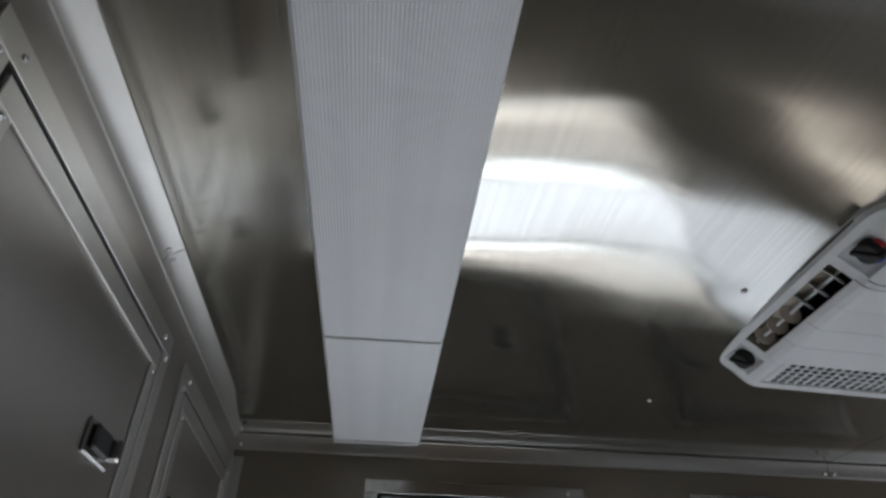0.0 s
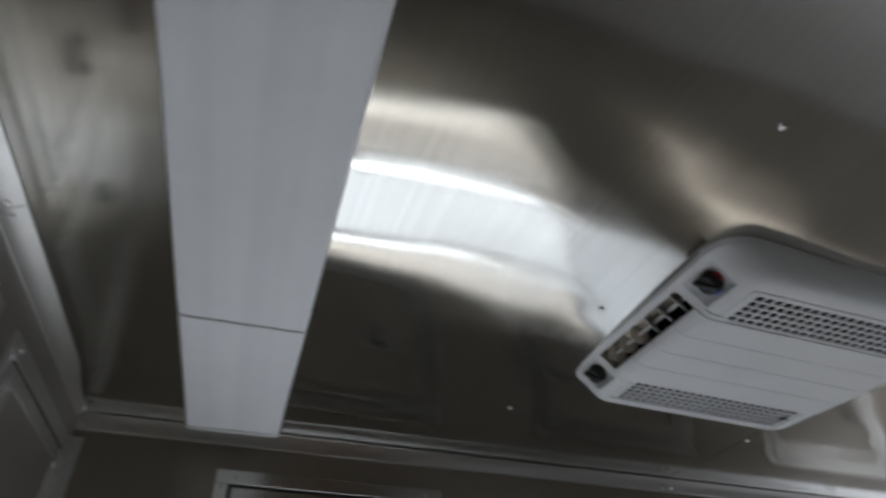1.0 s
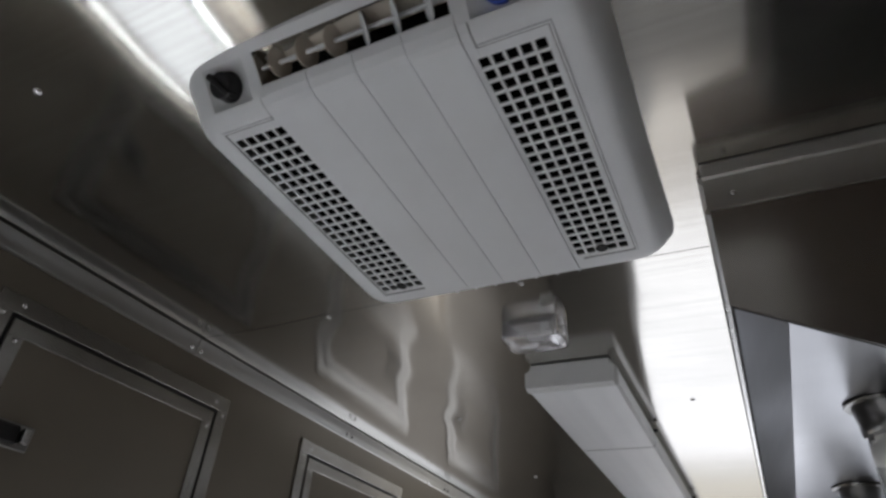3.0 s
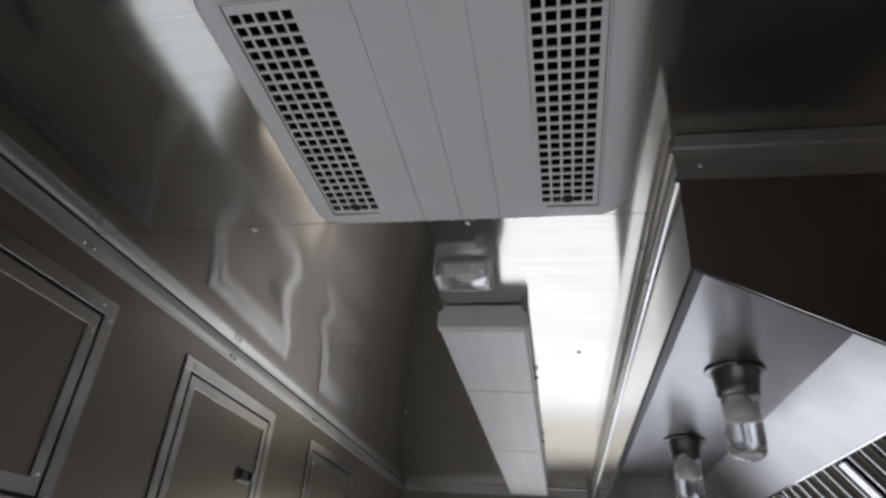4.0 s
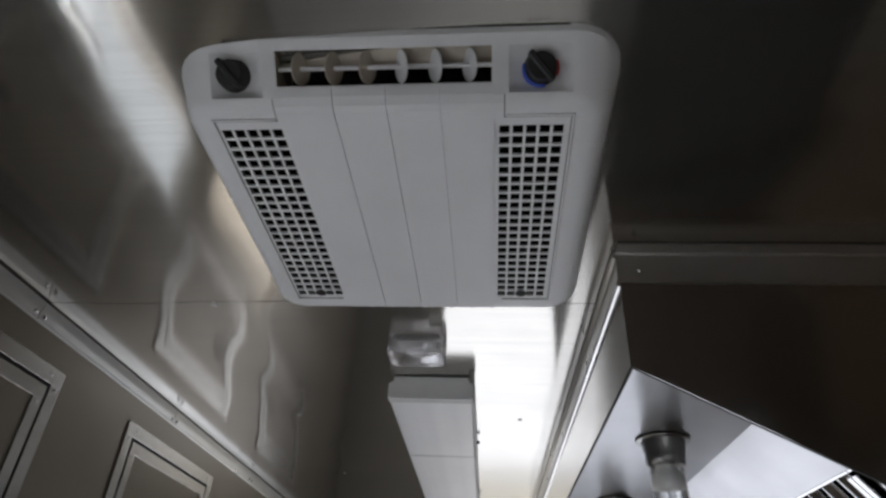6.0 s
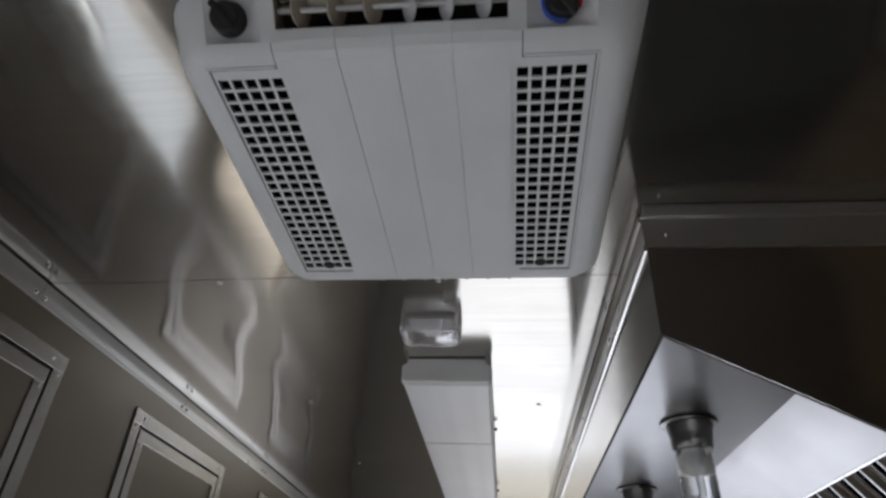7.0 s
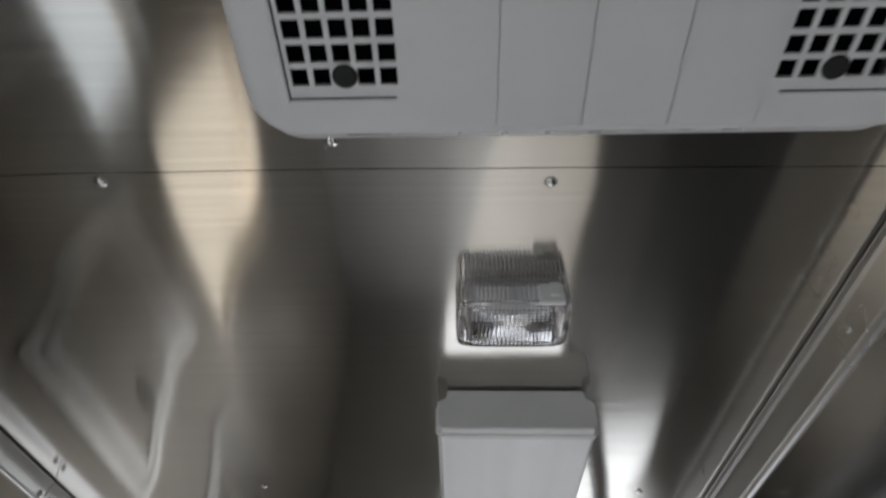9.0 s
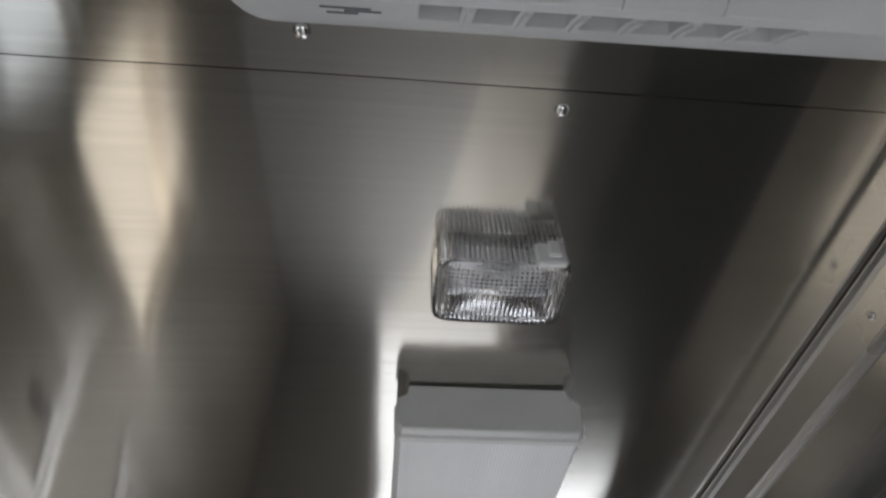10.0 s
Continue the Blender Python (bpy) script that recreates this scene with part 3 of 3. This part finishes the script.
rod = part("vane_rod", lean(lathe(bmesh.new(), [(0.0, 0), (0.0026, 0), (0.0026, VENT[1] - VENT[0]), (0.0, VENT[1] - VENT[0])], Matrix.Translation((1.0545, VENT[1], 2.0890)) @ pose(0, 0, 0, 90), 10)), WHITE_ABS, ac)
for i in range(6):
    y = VENT[1] - 0.0245 - i * 0.0372
    m = Matrix.Translation((1.0545, y, 2.0890)) @ pose(0, 0, 0, 0, -48) @ pose(0, 0, 0, 0, 0, (-30, -31, -32, 35, 35, 35)[i]) @ pose(0, 0, 0, 90) @ Matrix.Diagonal((0.8, 1, 1, 1))
    part("vane", lean(lathe(bmesh.new(), [(0.0, -0.0012), (0.0170, -0.0010), (0.0178, 0.0), (0.0170, 0.0010), (0.0, 0.0012)], m, 24)), WHITE_ABS if i > 2 else CREAM_ABS, ac)

# knob pockets and knobs
for (a, b), accent in zip(POCKETS, (True, False)):
    c = 1.014 if a < 1.1 else 1.350
    bm = bmesh.new()
    o = [(1.033, 2.0925), (1.068, 2.060)]
    q = [(1.047, 2.0945), (1.073, 2.0675)]
    e = 0.013
    A = [bm.verts.new(p) for p in ((o[0][0], a, o[0][1]), (o[0][0], b, o[0][1]), (1.047, b, 2.081), (1.060, b, 2.068), (o[1][0], b, o[1][1]), (o[1][0], a, o[1][1]), (1.060, a, 2.068), (1.047, a, 2.081))]
    B = [bm.verts.new(p) for p in ((q[0][0], a + e, q[0][1]), (q[0][0], b - e, q[0][1]), (1.058, b - e, 2.0845), (1.066, b - e, 2.0755), (q[1][0], b - e, q[1][1]), (q[1][0], a + e, q[1][1]), (1.066, a + e, 2.0755), (1.058, a + e, 2.0845))]
    for i in range(8):
        bm.faces.new((A[i], A[(i + 1) % 8], B[(i + 1) % 8], B[i]))
    for f in ((0, 1, 2, 7), (7, 2, 3, 6), (6, 3, 4, 5)):
        bm.faces.new([B[i] for i in f])
    pocket = part("knob_pocket", lean(bm), WHITE_ABS, ac, smooth=True)
    n = Vector((-0.76, 0, -0.65))
    z = n.to_track_quat("Z", "Y").to_matrix().to_4x4()
    base = Matrix.Translation((1.0605, c, 2.0865)) @ z
    knob = part("knob", lean(lathe(bmesh.new(), [(0.0, -0.002), (0.0180, -0.002), (0.0180, 0.006), (0.0165, 0.009), (0.0150, 0.020), (0.0135, 0.0215), (0.0, 0.0215)], base, 28)), BLACK, ac, "black ridged control knob")
    bm = bmesh.new()
    box(bm, -0.0035, 0.0035, -0.0190, 0.0190, 0.008, 0.0255, bevel=0.0015)
    bm.transform(base @ pose(0, 0, 0, 0, 0, 40))
    part("pointer", lean(bm), BLACK, knob)
    if accent:
        for col, s, t in ((BLUE, 165, 285), (RED, 335, 385)):
            bm = bmesh.new()
            pr = []
            for i in range(13):
                q = radians(s + (t - s) * i / 12)
                pr.append([bm.verts.new(base @ Vector((r * math.cos(q), r * math.sin(q), h))) for r, h in ((0.0170, 0.0), (0.0198, 0.0), (0.0196, 0.0085), (0.0170, 0.0095))])
            for u, v in zip(pr, pr[1:]):
                for i in range(4):
                    bm.faces.new((u[i], u[(i + 1) % 4], v[(i + 1) % 4], v[i]))
            part("dial_mark", lean(bm), col, knob, "blue cold mark" if col is BLUE else "red heat mark")

# rear slots and the mark beside them
for a, b in SLOTS:
    bm = bmesh.new()
    rim = ((1.524, 2.081), (1.514, 2.068), (1.5095, 2.060), (1.506, 2.055))
    deep = ((1.498, 2.094), (1.484, 2.090), (1.476, 2.085), (1.470, 2.0780))
    o = [[bm.verts.new((x, y, z)) for x, z in rim] for y in (a, b)]
    q = [[bm.verts.new((x, y, z)) for x, z in deep] for y in (a + 0.002, b - 0.002)]
    for i in range(3):
        bm.faces.new((q[0][i], q[0][i + 1], q[1][i + 1], q[1][i]))
        for k in (0, 1):
            bm.faces.new((o[k][i], o[k][i + 1], q[k][i + 1], q[k][i]))
    for i in (0, 3):
        bm.faces.new((o[0][i], o[1][i], q[1][i], q[0][i]))
    part("rear_slot", lean(bm), WHITE_ABS, ac, "recessed rear slot between moulded ribs")
    bm = prism(bmesh.new(), [(1.5265, 2.0805), (1.5165, 2.0675), (1.5085, 2.0545), (1.504, 2.058), (1.518, 2.084)], "y", a - 0.0062, a - 0.0028)
    part("rear_rib", lean(bm), WHITE_ABS, ac)
for k, (a, b) in enumerate(((1.322, 1.352), (1.316, 1.338), (1.330, 1.349))):
    u, v = 0.15 + 0.28 * k, 0.27 + 0.28 * k
    bm = prism(bmesh.new(), [(1.5145 + 0.010 * u, 2.0676 + 0.013 * u), (1.5145 + 0.010 * v, 2.0676 + 0.013 * v), (1.5130 + 0.010 * v, 2.0690 + 0.013 * v), (1.5130 + 0.010 * u, 2.0690 + 0.013 * u)], "y", a, b)
    part("lettering_bar", lean(bm), INK, ac, "small grey lettering")
bm = bmesh.new()
ring = [rounded(1.0195, 1.5345, 0.9265, 1.4185, 0.061, rear=-0.015), rounded(1.030, 1.525, 0.937, 1.408, 0.055, rear=-0.015)]
lo = [[bm.verts.new((*p, z)) for p in ring[i]] for i, z in ((0, 2.105), (0, 2.1135), (1, 2.1135), (1, 2.105))]
for u, v in zip(lo, lo[1:] + lo[:1]):
    for i in range(len(u)):
        bm.faces.new((u[i], u[(i + 1) % len(u)], v[(i + 1) % len(u)], v[i]))
part("gasket", lean(bm), RUBBER, ac, "black foam gasket against the ceiling")


# ---- ceiling lights ----
def light(name, label, m, length, joints):
    """A wraparound light in local axes: runs along +x from its end cap, 0.19 wide, hangs from z = 0."""
    t = thing(name, (0, 0, 0), label, "ceiling light", "prismatic ceiling lights")
    hw, d = 0.095, 0.0505
    outline = [(-hw + 0.012, 0), (-hw + 0.010, -0.010), (-hw, -0.016), (-hw + 0.001, -d + 0.006), (-hw + 0.006, -d), *[(-hw + 0.006 + (2 * hw - 0.012) * i / 24, -d - 0.0002 * (1 - math.cos(2 * math.pi * i / 8))) for i in range(1, 24)], (hw - 0.006, -d), (hw - 0.001, -d + 0.006), (hw, -0.016), (hw - 0.010, -0.010), (hw - 0.012, 0)]
    cuts = [0.020, *joints, length - 0.020]
    for a, b in zip(cuts, cuts[1:]):
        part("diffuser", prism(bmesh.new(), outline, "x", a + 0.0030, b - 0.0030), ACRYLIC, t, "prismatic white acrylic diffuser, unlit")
    for a in joints:
        part("joint", prism(bmesh.new(), [(p * 0.995, q * 0.985) for p, q in outline], "x", a - 0.0030, a + 0.0030), RUBBER, t, "thin dark joint between diffusers")
        for w in (-1, 1):
            ys = sorted((w * (hw - 0.004), w * (hw + 0.009)))
            part("clip", boxed(a - 0.004, a + 0.004, ys[0], ys[1], -0.0135, -0.006, bevel=0.001), BLACK, t, "small dark diffuser clip")
    for a, b in ((0.0, 0.0215), (length - 0.0215, length)):
        bm = bmesh.new()
        s, r = (a, b) if a == 0.0 else (b, a)
        g = 1 if a == 0.0 else -1
        rings = [(s, [(p * 0.985, q * 0.975) for p, q in outline]), (s + g * 0.002, [(p * 1.0, q * 1.0) for p, q in outline]), (s + g * 0.011, [(p * 1.002, q * 1.005) for p, q in outline]),
                 (s + g * 0.014, [(p * 1.022, q * 1.045) for p, q in outline]), (r - g * 0.002, [(p * 1.024, q * 1.05) for p, q in outline]), (r, [(p * 1.018, q * 1.035) for p, q in outline])]
        loops = [[bm.verts.new((x, p, q)) for p, q in o] for x, o in rings]
        for u, v in zip(loops, loops[1:]):
            for i in range(len(u)):
                bm.faces.new((u[i], u[(i + 1) % len(u)], v[(i + 1) % len(u)], v[i]))
        bm.faces.new(loops[0]), bm.faces.new(loops[-1])
        part("end_cap", bm, WHITE_PAINT, t)
    t.matrix_basis = m
    return t


light("ceiling_light", "long white prismatic ceiling light, switched off", pose(1.912, 1.194, H - 0.004), 2.20, (0.447, 1.178))
light("ceiling_light", "white prismatic ceiling light across the ceiling, off", pose(0.4175, 1.776, H - 0.006, 0, 0, -91.2), 1.47, (0.501,))

# ---- dome light ----
dome = thing("dome_light", (1.715, 1.21, H), "small square dome light with clear ribbed lens", "dome light")
part("base", boxed(1.712, 1.772, 1.162, 1.256, H - 0.005, H + 0.002, bevel=0.001), CAST, dome)


def lens():
    """A bowed square lens in one shell: pyramids moulded across its face, upright ribs round its walls."""
    bm = bmesh.new()
    nu, nv, a, b, deep = 36, 52, 0.0355, 0.0550, 0.042

    def at(i, j, scale, z):
        u, v = 2 * i / nu - 1, 2 * j / nv - 1
        return (1.742 + a * scale * u * (1 - 0.10 * v ** 6 * u * u), 1.209 + b * scale * v * (1 - 0.07 * u ** 6 * v * v), H + z)

    def rim_of(grid):
        return ([grid[i][0] for i in range(nu + 1)] + [grid[nu][j] for j in range(1, nv + 1)]
                + [grid[i][nv] for i in range(nu - 1, -1, -1)] + [grid[0][j] for j in range(nv - 1, 0, -1)])

    def face(scale, z, relief):
        grid = []
        for i in range(nu + 1):
            grid.append([])
            for j in range(nv + 1):
                u, v = 2 * i / nu - 1, 2 * j / nv - 1
                bow = 0.0050 * (1 - u * u) * (1 - v * v) - 0.0035 * max(u * u, v * v) ** 6
                grid[-1].append(bm.verts.new(at(i, j, scale, -z - bow - (relief if i % 2 and j % 2 else 0.0))))
        for i in range(nu):
            for j in range(nv):
                q = (grid[i][j], grid[i + 1][j], grid[i + 1][j + 1], grid[i][j + 1])
                k = 0 if (i + j) % 2 else 1
                bm.faces.new((q[k], q[k + 1], q[k + 2])), bm.faces.new((q[k + 2], q[(k + 3) % 4], q[k]))
        return rim_of(grid)

    cell = [(i, 0) for i in range(nu + 1)] + [(nu, j) for j in range(1, nv + 1)] + [(i, nv) for i in range(nu - 1, -1, -1)] + [(0, j) for j in range(nv - 1, 0, -1)]
    outer, inner = face(0.955, deep - 0.003, 0.0017), face(0.915, deep - 0.0065, 0.0)
    n = len(cell)
    loops = [outer]
    for scale, z, relief in ((0.985, -deep + 0.006, 0.028), (0.995, -0.020, 0.032), (0.995, -0.003, 0.032), (1.0, 0.001, 0.0)):
        loops.append([bm.verts.new(at(*c, scale + (relief if k % 2 else 0.0), z)) for k, c in enumerate(cell)])
    loops.append([bm.verts.new(at(*c, 0.95, 0.001)) for c in cell])
    loops.append([bm.verts.new(at(*c, 0.94, -deep + 0.010)) for c in cell])
    loops.append(inner)
    for p, q in zip(loops, loops[1:]):
        for i in range(n):
            bm.faces.new((p[i], p[(i + 1) % n], q[(i + 1) % n], q[i]))
    return bm


part("lens", lens(), LENS, dome, "clear ribbed plastic lens").visible_shadow = False
for k in range(25):
    y = 1.1585 + k * 0.00421
    part("rib", prism(bmesh.new(), [(1.7070, y - 0.0009), (1.7050, y), (1.7070, y + 0.0009)], "z", H - 0.034, H - 0.002), RIB, dome, "clear moulded rib")
part("reflector", boxed(1.714, 1.768, 1.168, 1.250, H - 0.010, H - 0.0052), ALUMINIUM, dome)
part("bulb", lathe(bmesh.new(), [(0, 0), (0.006, 0.002), (0.009, 0.012), (0.009, 0.03), (0.006, 0.036), (0, 0.036)], Matrix.Translation((1.745, 1.225, H - 0.021)) @ pose(0, 0, 0, 90), 14), FROST, dome)
sw = part("switch", boxed(1.699, 1.7055, 1.1615, 1.1855, H - 0.042, H - 0.018, bevel=0.0015), WHITE_PAINT, dome, "white rocker switch")
part("rocker", boxed(1.6945, 1.699, 1.166, 1.176, H - 0.036, H - 0.020, bevel=0.001), WHITE_PAINT, sw)

# ---- exhaust hood ----
HX0, HX1, HY1 = 1.413, 3.55, 0.875
hood = thing("exhaust_hood", (2.48, 0.4, H), "stainless steel exhaust hood hung below the ceiling", "exhaust hood")


def side_z(y):
    return 1.915 - 0.516 * (HY1 - y)


FB = (0.09, 1.62)
for x in (HX0, HX1 - 0.002):
    part("side_panel", prism(bmesh.new(), [(HY1, H - 0.006), (HY1, 1.915), (0.0, side_z(0.0)), (Y0 + 0.001, side_z(Y0)), (Y0 + 0.001, H - 0.006)], "x", x, x + 0.0009), STEEL_HOOD, hood)
part("front_panel", prism(bmesh.new(), [(HY1, H - 0.006), (HY1, 1.915), (HY1 - 0.0008, 1.915), (HY1 - 0.0008, H - 0.006)], "x", HX0 + 0.0011, HX1 - 0.0022), STEEL_HOOD, hood)
part("inner_slope", prism(bmesh.new(), [(HY1 - 0.0010, 1.9156), (0.795, 2.048), (0.793, 2.048), (HY1 - 0.0020, 1.9152)], "x", HX0 + 0.003, HX1 - 0.003), HOOD_INNER, hood)
part("hood_top", boxed(HX0 + 0.0022, HX1 - 0.0022, 0.468, HY1 - 0.004, 2.050, 2.052), HOOD_INNER, hood)
part("back_slope", prism(bmesh.new(), [(0.468, 2.050), (0.345, 1.927), (0.343, 1.929), (0.466, 2.052)], "x", HX0 + 0.0022, HX1 - 0.0022), HOOD_INNER, hood)
part("lower_back", prism(bmesh.new(), [(0.06, 1.575), (Y0 + 0.002, 1.50), (Y0 + 0.002, 1.498), (0.062, 1.572)], "x", HX0 + 0.0022, HX1 - 0.0022), HOOD_INNER, hood)
for x in (HX0 + 0.0012, HX1 - 0.0092):
    part("hem", prism(bmesh.new(), [(HY1 - 0.004, side_z(HY1 - 0.004) + 0.0006), (FB[0], side_z(FB[0]) + 0.0006), (FB[0], side_z(FB[0]) + 0.006), (HY1 - 0.004, side_z(HY1 - 0.004) + 0.006)], "x", x, x + 0.006), IRON, hood, "dark rolled hem")
part("hem", boxed(HX0 + 0.002, HX1 - 0.002, HY1 - 0.0042, HY1 - 0.0002, 1.9130, 1.9149), IRON, hood, "dark rolled hem")
ZH = H - 0.0012
for pts, axis, a, b in (([(HX0 - p, ZH + q) for p, q in angle(0.028, 0.052)], "y", Y0 + 0.002, HY1 + 0.002), ([(HY1 + p, ZH + q) for p, q in beaded(0.006, 0.060)], "x", HX0 - 0.002, X1 - 0.02)):
    o = trim("trim", "aluminium angle strip between hood and ceiling", pts, axis, a, b, DULL_TRIM if axis == "y" else None)
screw(hood, Matrix.Translation((HX0 - 0.0024, 0.845, 2.066)) @ pose(0, 0, 0, 0, -90), 0.7)
for x in (1.75, 2.2, 2.66, 3.1):
    screw(hood, Matrix.Translation((x, HY1 + 0.0024, 2.066)) @ pose(0, 0, 0, -90), 0.7)


# ---- baffle filters ----
def baffle(x, width):
    """A baffle filter leaning in the hood: frame and upright channels."""
    t = thing("baffle_filter", (x, 0.345, 1.927), "stainless baffle filter with upright slats, in the hood", "filter", "baffle filters in the hood")
    top, low = Vector((0, 0.345, 1.925)), Vector((0, 0.065, 1.575))
    along = (low - top).normalized()
    out = Vector((0, -along.z, along.y)) * -1
    if out.y < 0:
        out = -out
    size = (low - top).length

    def slab(u0, u1, s0, s1, d0, d1):
        bm = bmesh.new()
        vs = [bm.verts.new(Vector((u, 0, 0)) + top + along * s + out * d) for u, s, d in ((u0, s0, d0), (u1, s0, d0), (u1, s1, d0), (u0, s1, d0), (u0, s0, d1), (u1, s0, d1), (u1, s1, d1), (u0, s1, d1))]
        for f in ((0, 1, 2, 3), (4, 5, 6, 7), (0, 1, 5, 4), (1, 2, 6, 5), (2, 3, 7, 6), (3, 0, 4, 7)):
            bm.faces.new([vs[i] for i in f])
        return bm

    e = 0.014
    for a in (slab(x, x + width, 0, 0.005, -0.02, -0.004), slab(x, x + width, size - e, size, -0.02, 0.0), slab(x, x + e, e, size - e, -0.02, 0.0), slab(x + width - e, x + width, e, size - e, -0.02, 0.0)):
        part("frame", a, STEEL_HOOD, t)
    # near-black sheet gives the gaps between the slats their shade
    part("backing", slab(x + 0.003, x + width - 0.003, 0.003, size - 0.003, -0.034, -0.030), DARK, t, "near-black sheet painting the shade behind the slats")
    n = int((width - 2 * e) / 0.066)
    p = (width - 2 * e) / n
    for i in range(n):
        u = x + e + i * p
        bm = bmesh.new()
        arc = [(0.10 + 0.62 * k / 8, -0.017 + 0.016 * math.sin(math.pi * k / 8) ** 0.8) for k in range(9)]
        prof = [(u + k * p, d) for k, d in arc + [(k, d - 0.0016) for k, d in arc[::-1]]]
        lo = [bm.verts.new(Vector((a, 0, 0)) + top + along * 0.005 + out * d) for a, d in prof]
        hi = [bm.verts.new(Vector((a, 0, 0)) + top + along * (size - e) + out * d) for a, d in prof]
        for k in range(len(prof)):
            bm.faces.new((lo[k], lo[(k + 1) % len(prof)], hi[(k + 1) % len(prof)], hi[k]))
        part("slat", bm, STEEL_HOOD, t, smooth=True).data.set_sharp_from_angle(angle=radians(50))


for i in range(4):
    baffle(HX0 + 0.01 + i * 0.53, 0.526)


# ---- hood lamps ----
def jar_lamp(x, y):
    z = 2.050
    t = thing("hood_lamp", (x, y, z), "vapour-proof hood lamp with clear glass jar, unlit", "lamp", "jar lamps in the hood")
    m = Matrix.Translation((x, y, z))
    part("flange", lathe(bmesh.new(), [(0.0, -0.0025), (0.064, -0.0025), (0.0655, -0.0045), (0.064, -0.0070), (0.056, -0.0085), (0.0, -0.0085)], m, 36), CAST, t, "cast metal ceiling flange", smooth=True).data.set_sharp_from_angle(angle=radians(40))
    part("gasket", lathe(bmesh.new(), [(0.0, 0.0), (0.0635, 0.0), (0.0635, -0.0026), (0.0, -0.0026)], m, 36), RUBBER, t, "black gasket above the flange")
    for k in range(4):
        tab = boxed(-0.007, 0.007, 0.0435, 0.0465, -0.071, -0.060, bevel=0.001)
        tab.transform(m @ pose(0, 0, 0, 0, 0, 20 + 90 * k))
        part("clamp_tab", tab, CAST, t)
    s = part("socket", lathe(bmesh.new(), [(0.0, -0.008), (0.0535, -0.008), (0.0525, -0.013), (0.0505, -0.024), (0.0500, -0.026), (0.0470, -0.044), (0.0478, -0.046), (0.0462, -0.062), (0.0440, -0.065), (0.0, -0.065)], m, 36), CAST, t, "cast metal lamp collar", smooth=True)
    s.data.set_sharp_from_angle(angle=radians(40))
    part("glass_jar", lathe(bmesh.new(), [(0.0405, -0.060), (0.0405, -0.168), (0.0388, -0.182), (0.0335, -0.193), (0.024, -0.200), (0.012, -0.2030), (0.0, -0.2036), (0.0, -0.2012), (0.012, -0.2005), (0.023, -0.1978), (0.032, -0.1912), (0.0368, -0.181), (0.0385, -0.168), (0.0385, -0.060)], m, 36), GLASS, t, "clear glass jar", smooth=True).visible_shadow = False
    b = part("bulb", lathe(bmesh.new(), [(0.012, -0.066), (0.012, -0.076), (0.017, -0.083), (0.0200, -0.091), (0.0225, -0.100), (0.0225, -0.107), (0.0200, -0.116), (0.0145, -0.123), (0.007, -0.1265), (0.0, -0.127)], m, 24), FROST, t, "frosted bulb", smooth=True)
    return t


jar_lamp(2.17, 0.638)
jar_lamp(2.85, 0.640)

# ---- unseen counter below the hood, added to darken reflections ----
counter = thing("unseen_counter", (2.2, 0.25, 0), "unseen dark counter added under the exhaust hood to darken reflections", "counter")
part("worktop", boxed(0.30, 4.15, Y0 + 0.035, 0.62, 0.87, 0.90, bevel=0.004), IRON, counter, "black iron cooking top")
for i in range(5):
    a = 0.32 + i * 0.764
    part("cupboard_door", boxed(a, a + 0.752, 0.598, 0.612, 0.10, 0.86, bevel=0.003), IRON, counter)
part("carcass", boxed(0.31, 4.14, Y0 + 0.04, 0.597, 0.09, 0.869), DARK, counter)
part("plinth", boxed(0.34, 4.11, Y0 + 0.06, 0.56, 0.0, 0.089), DARK, counter)
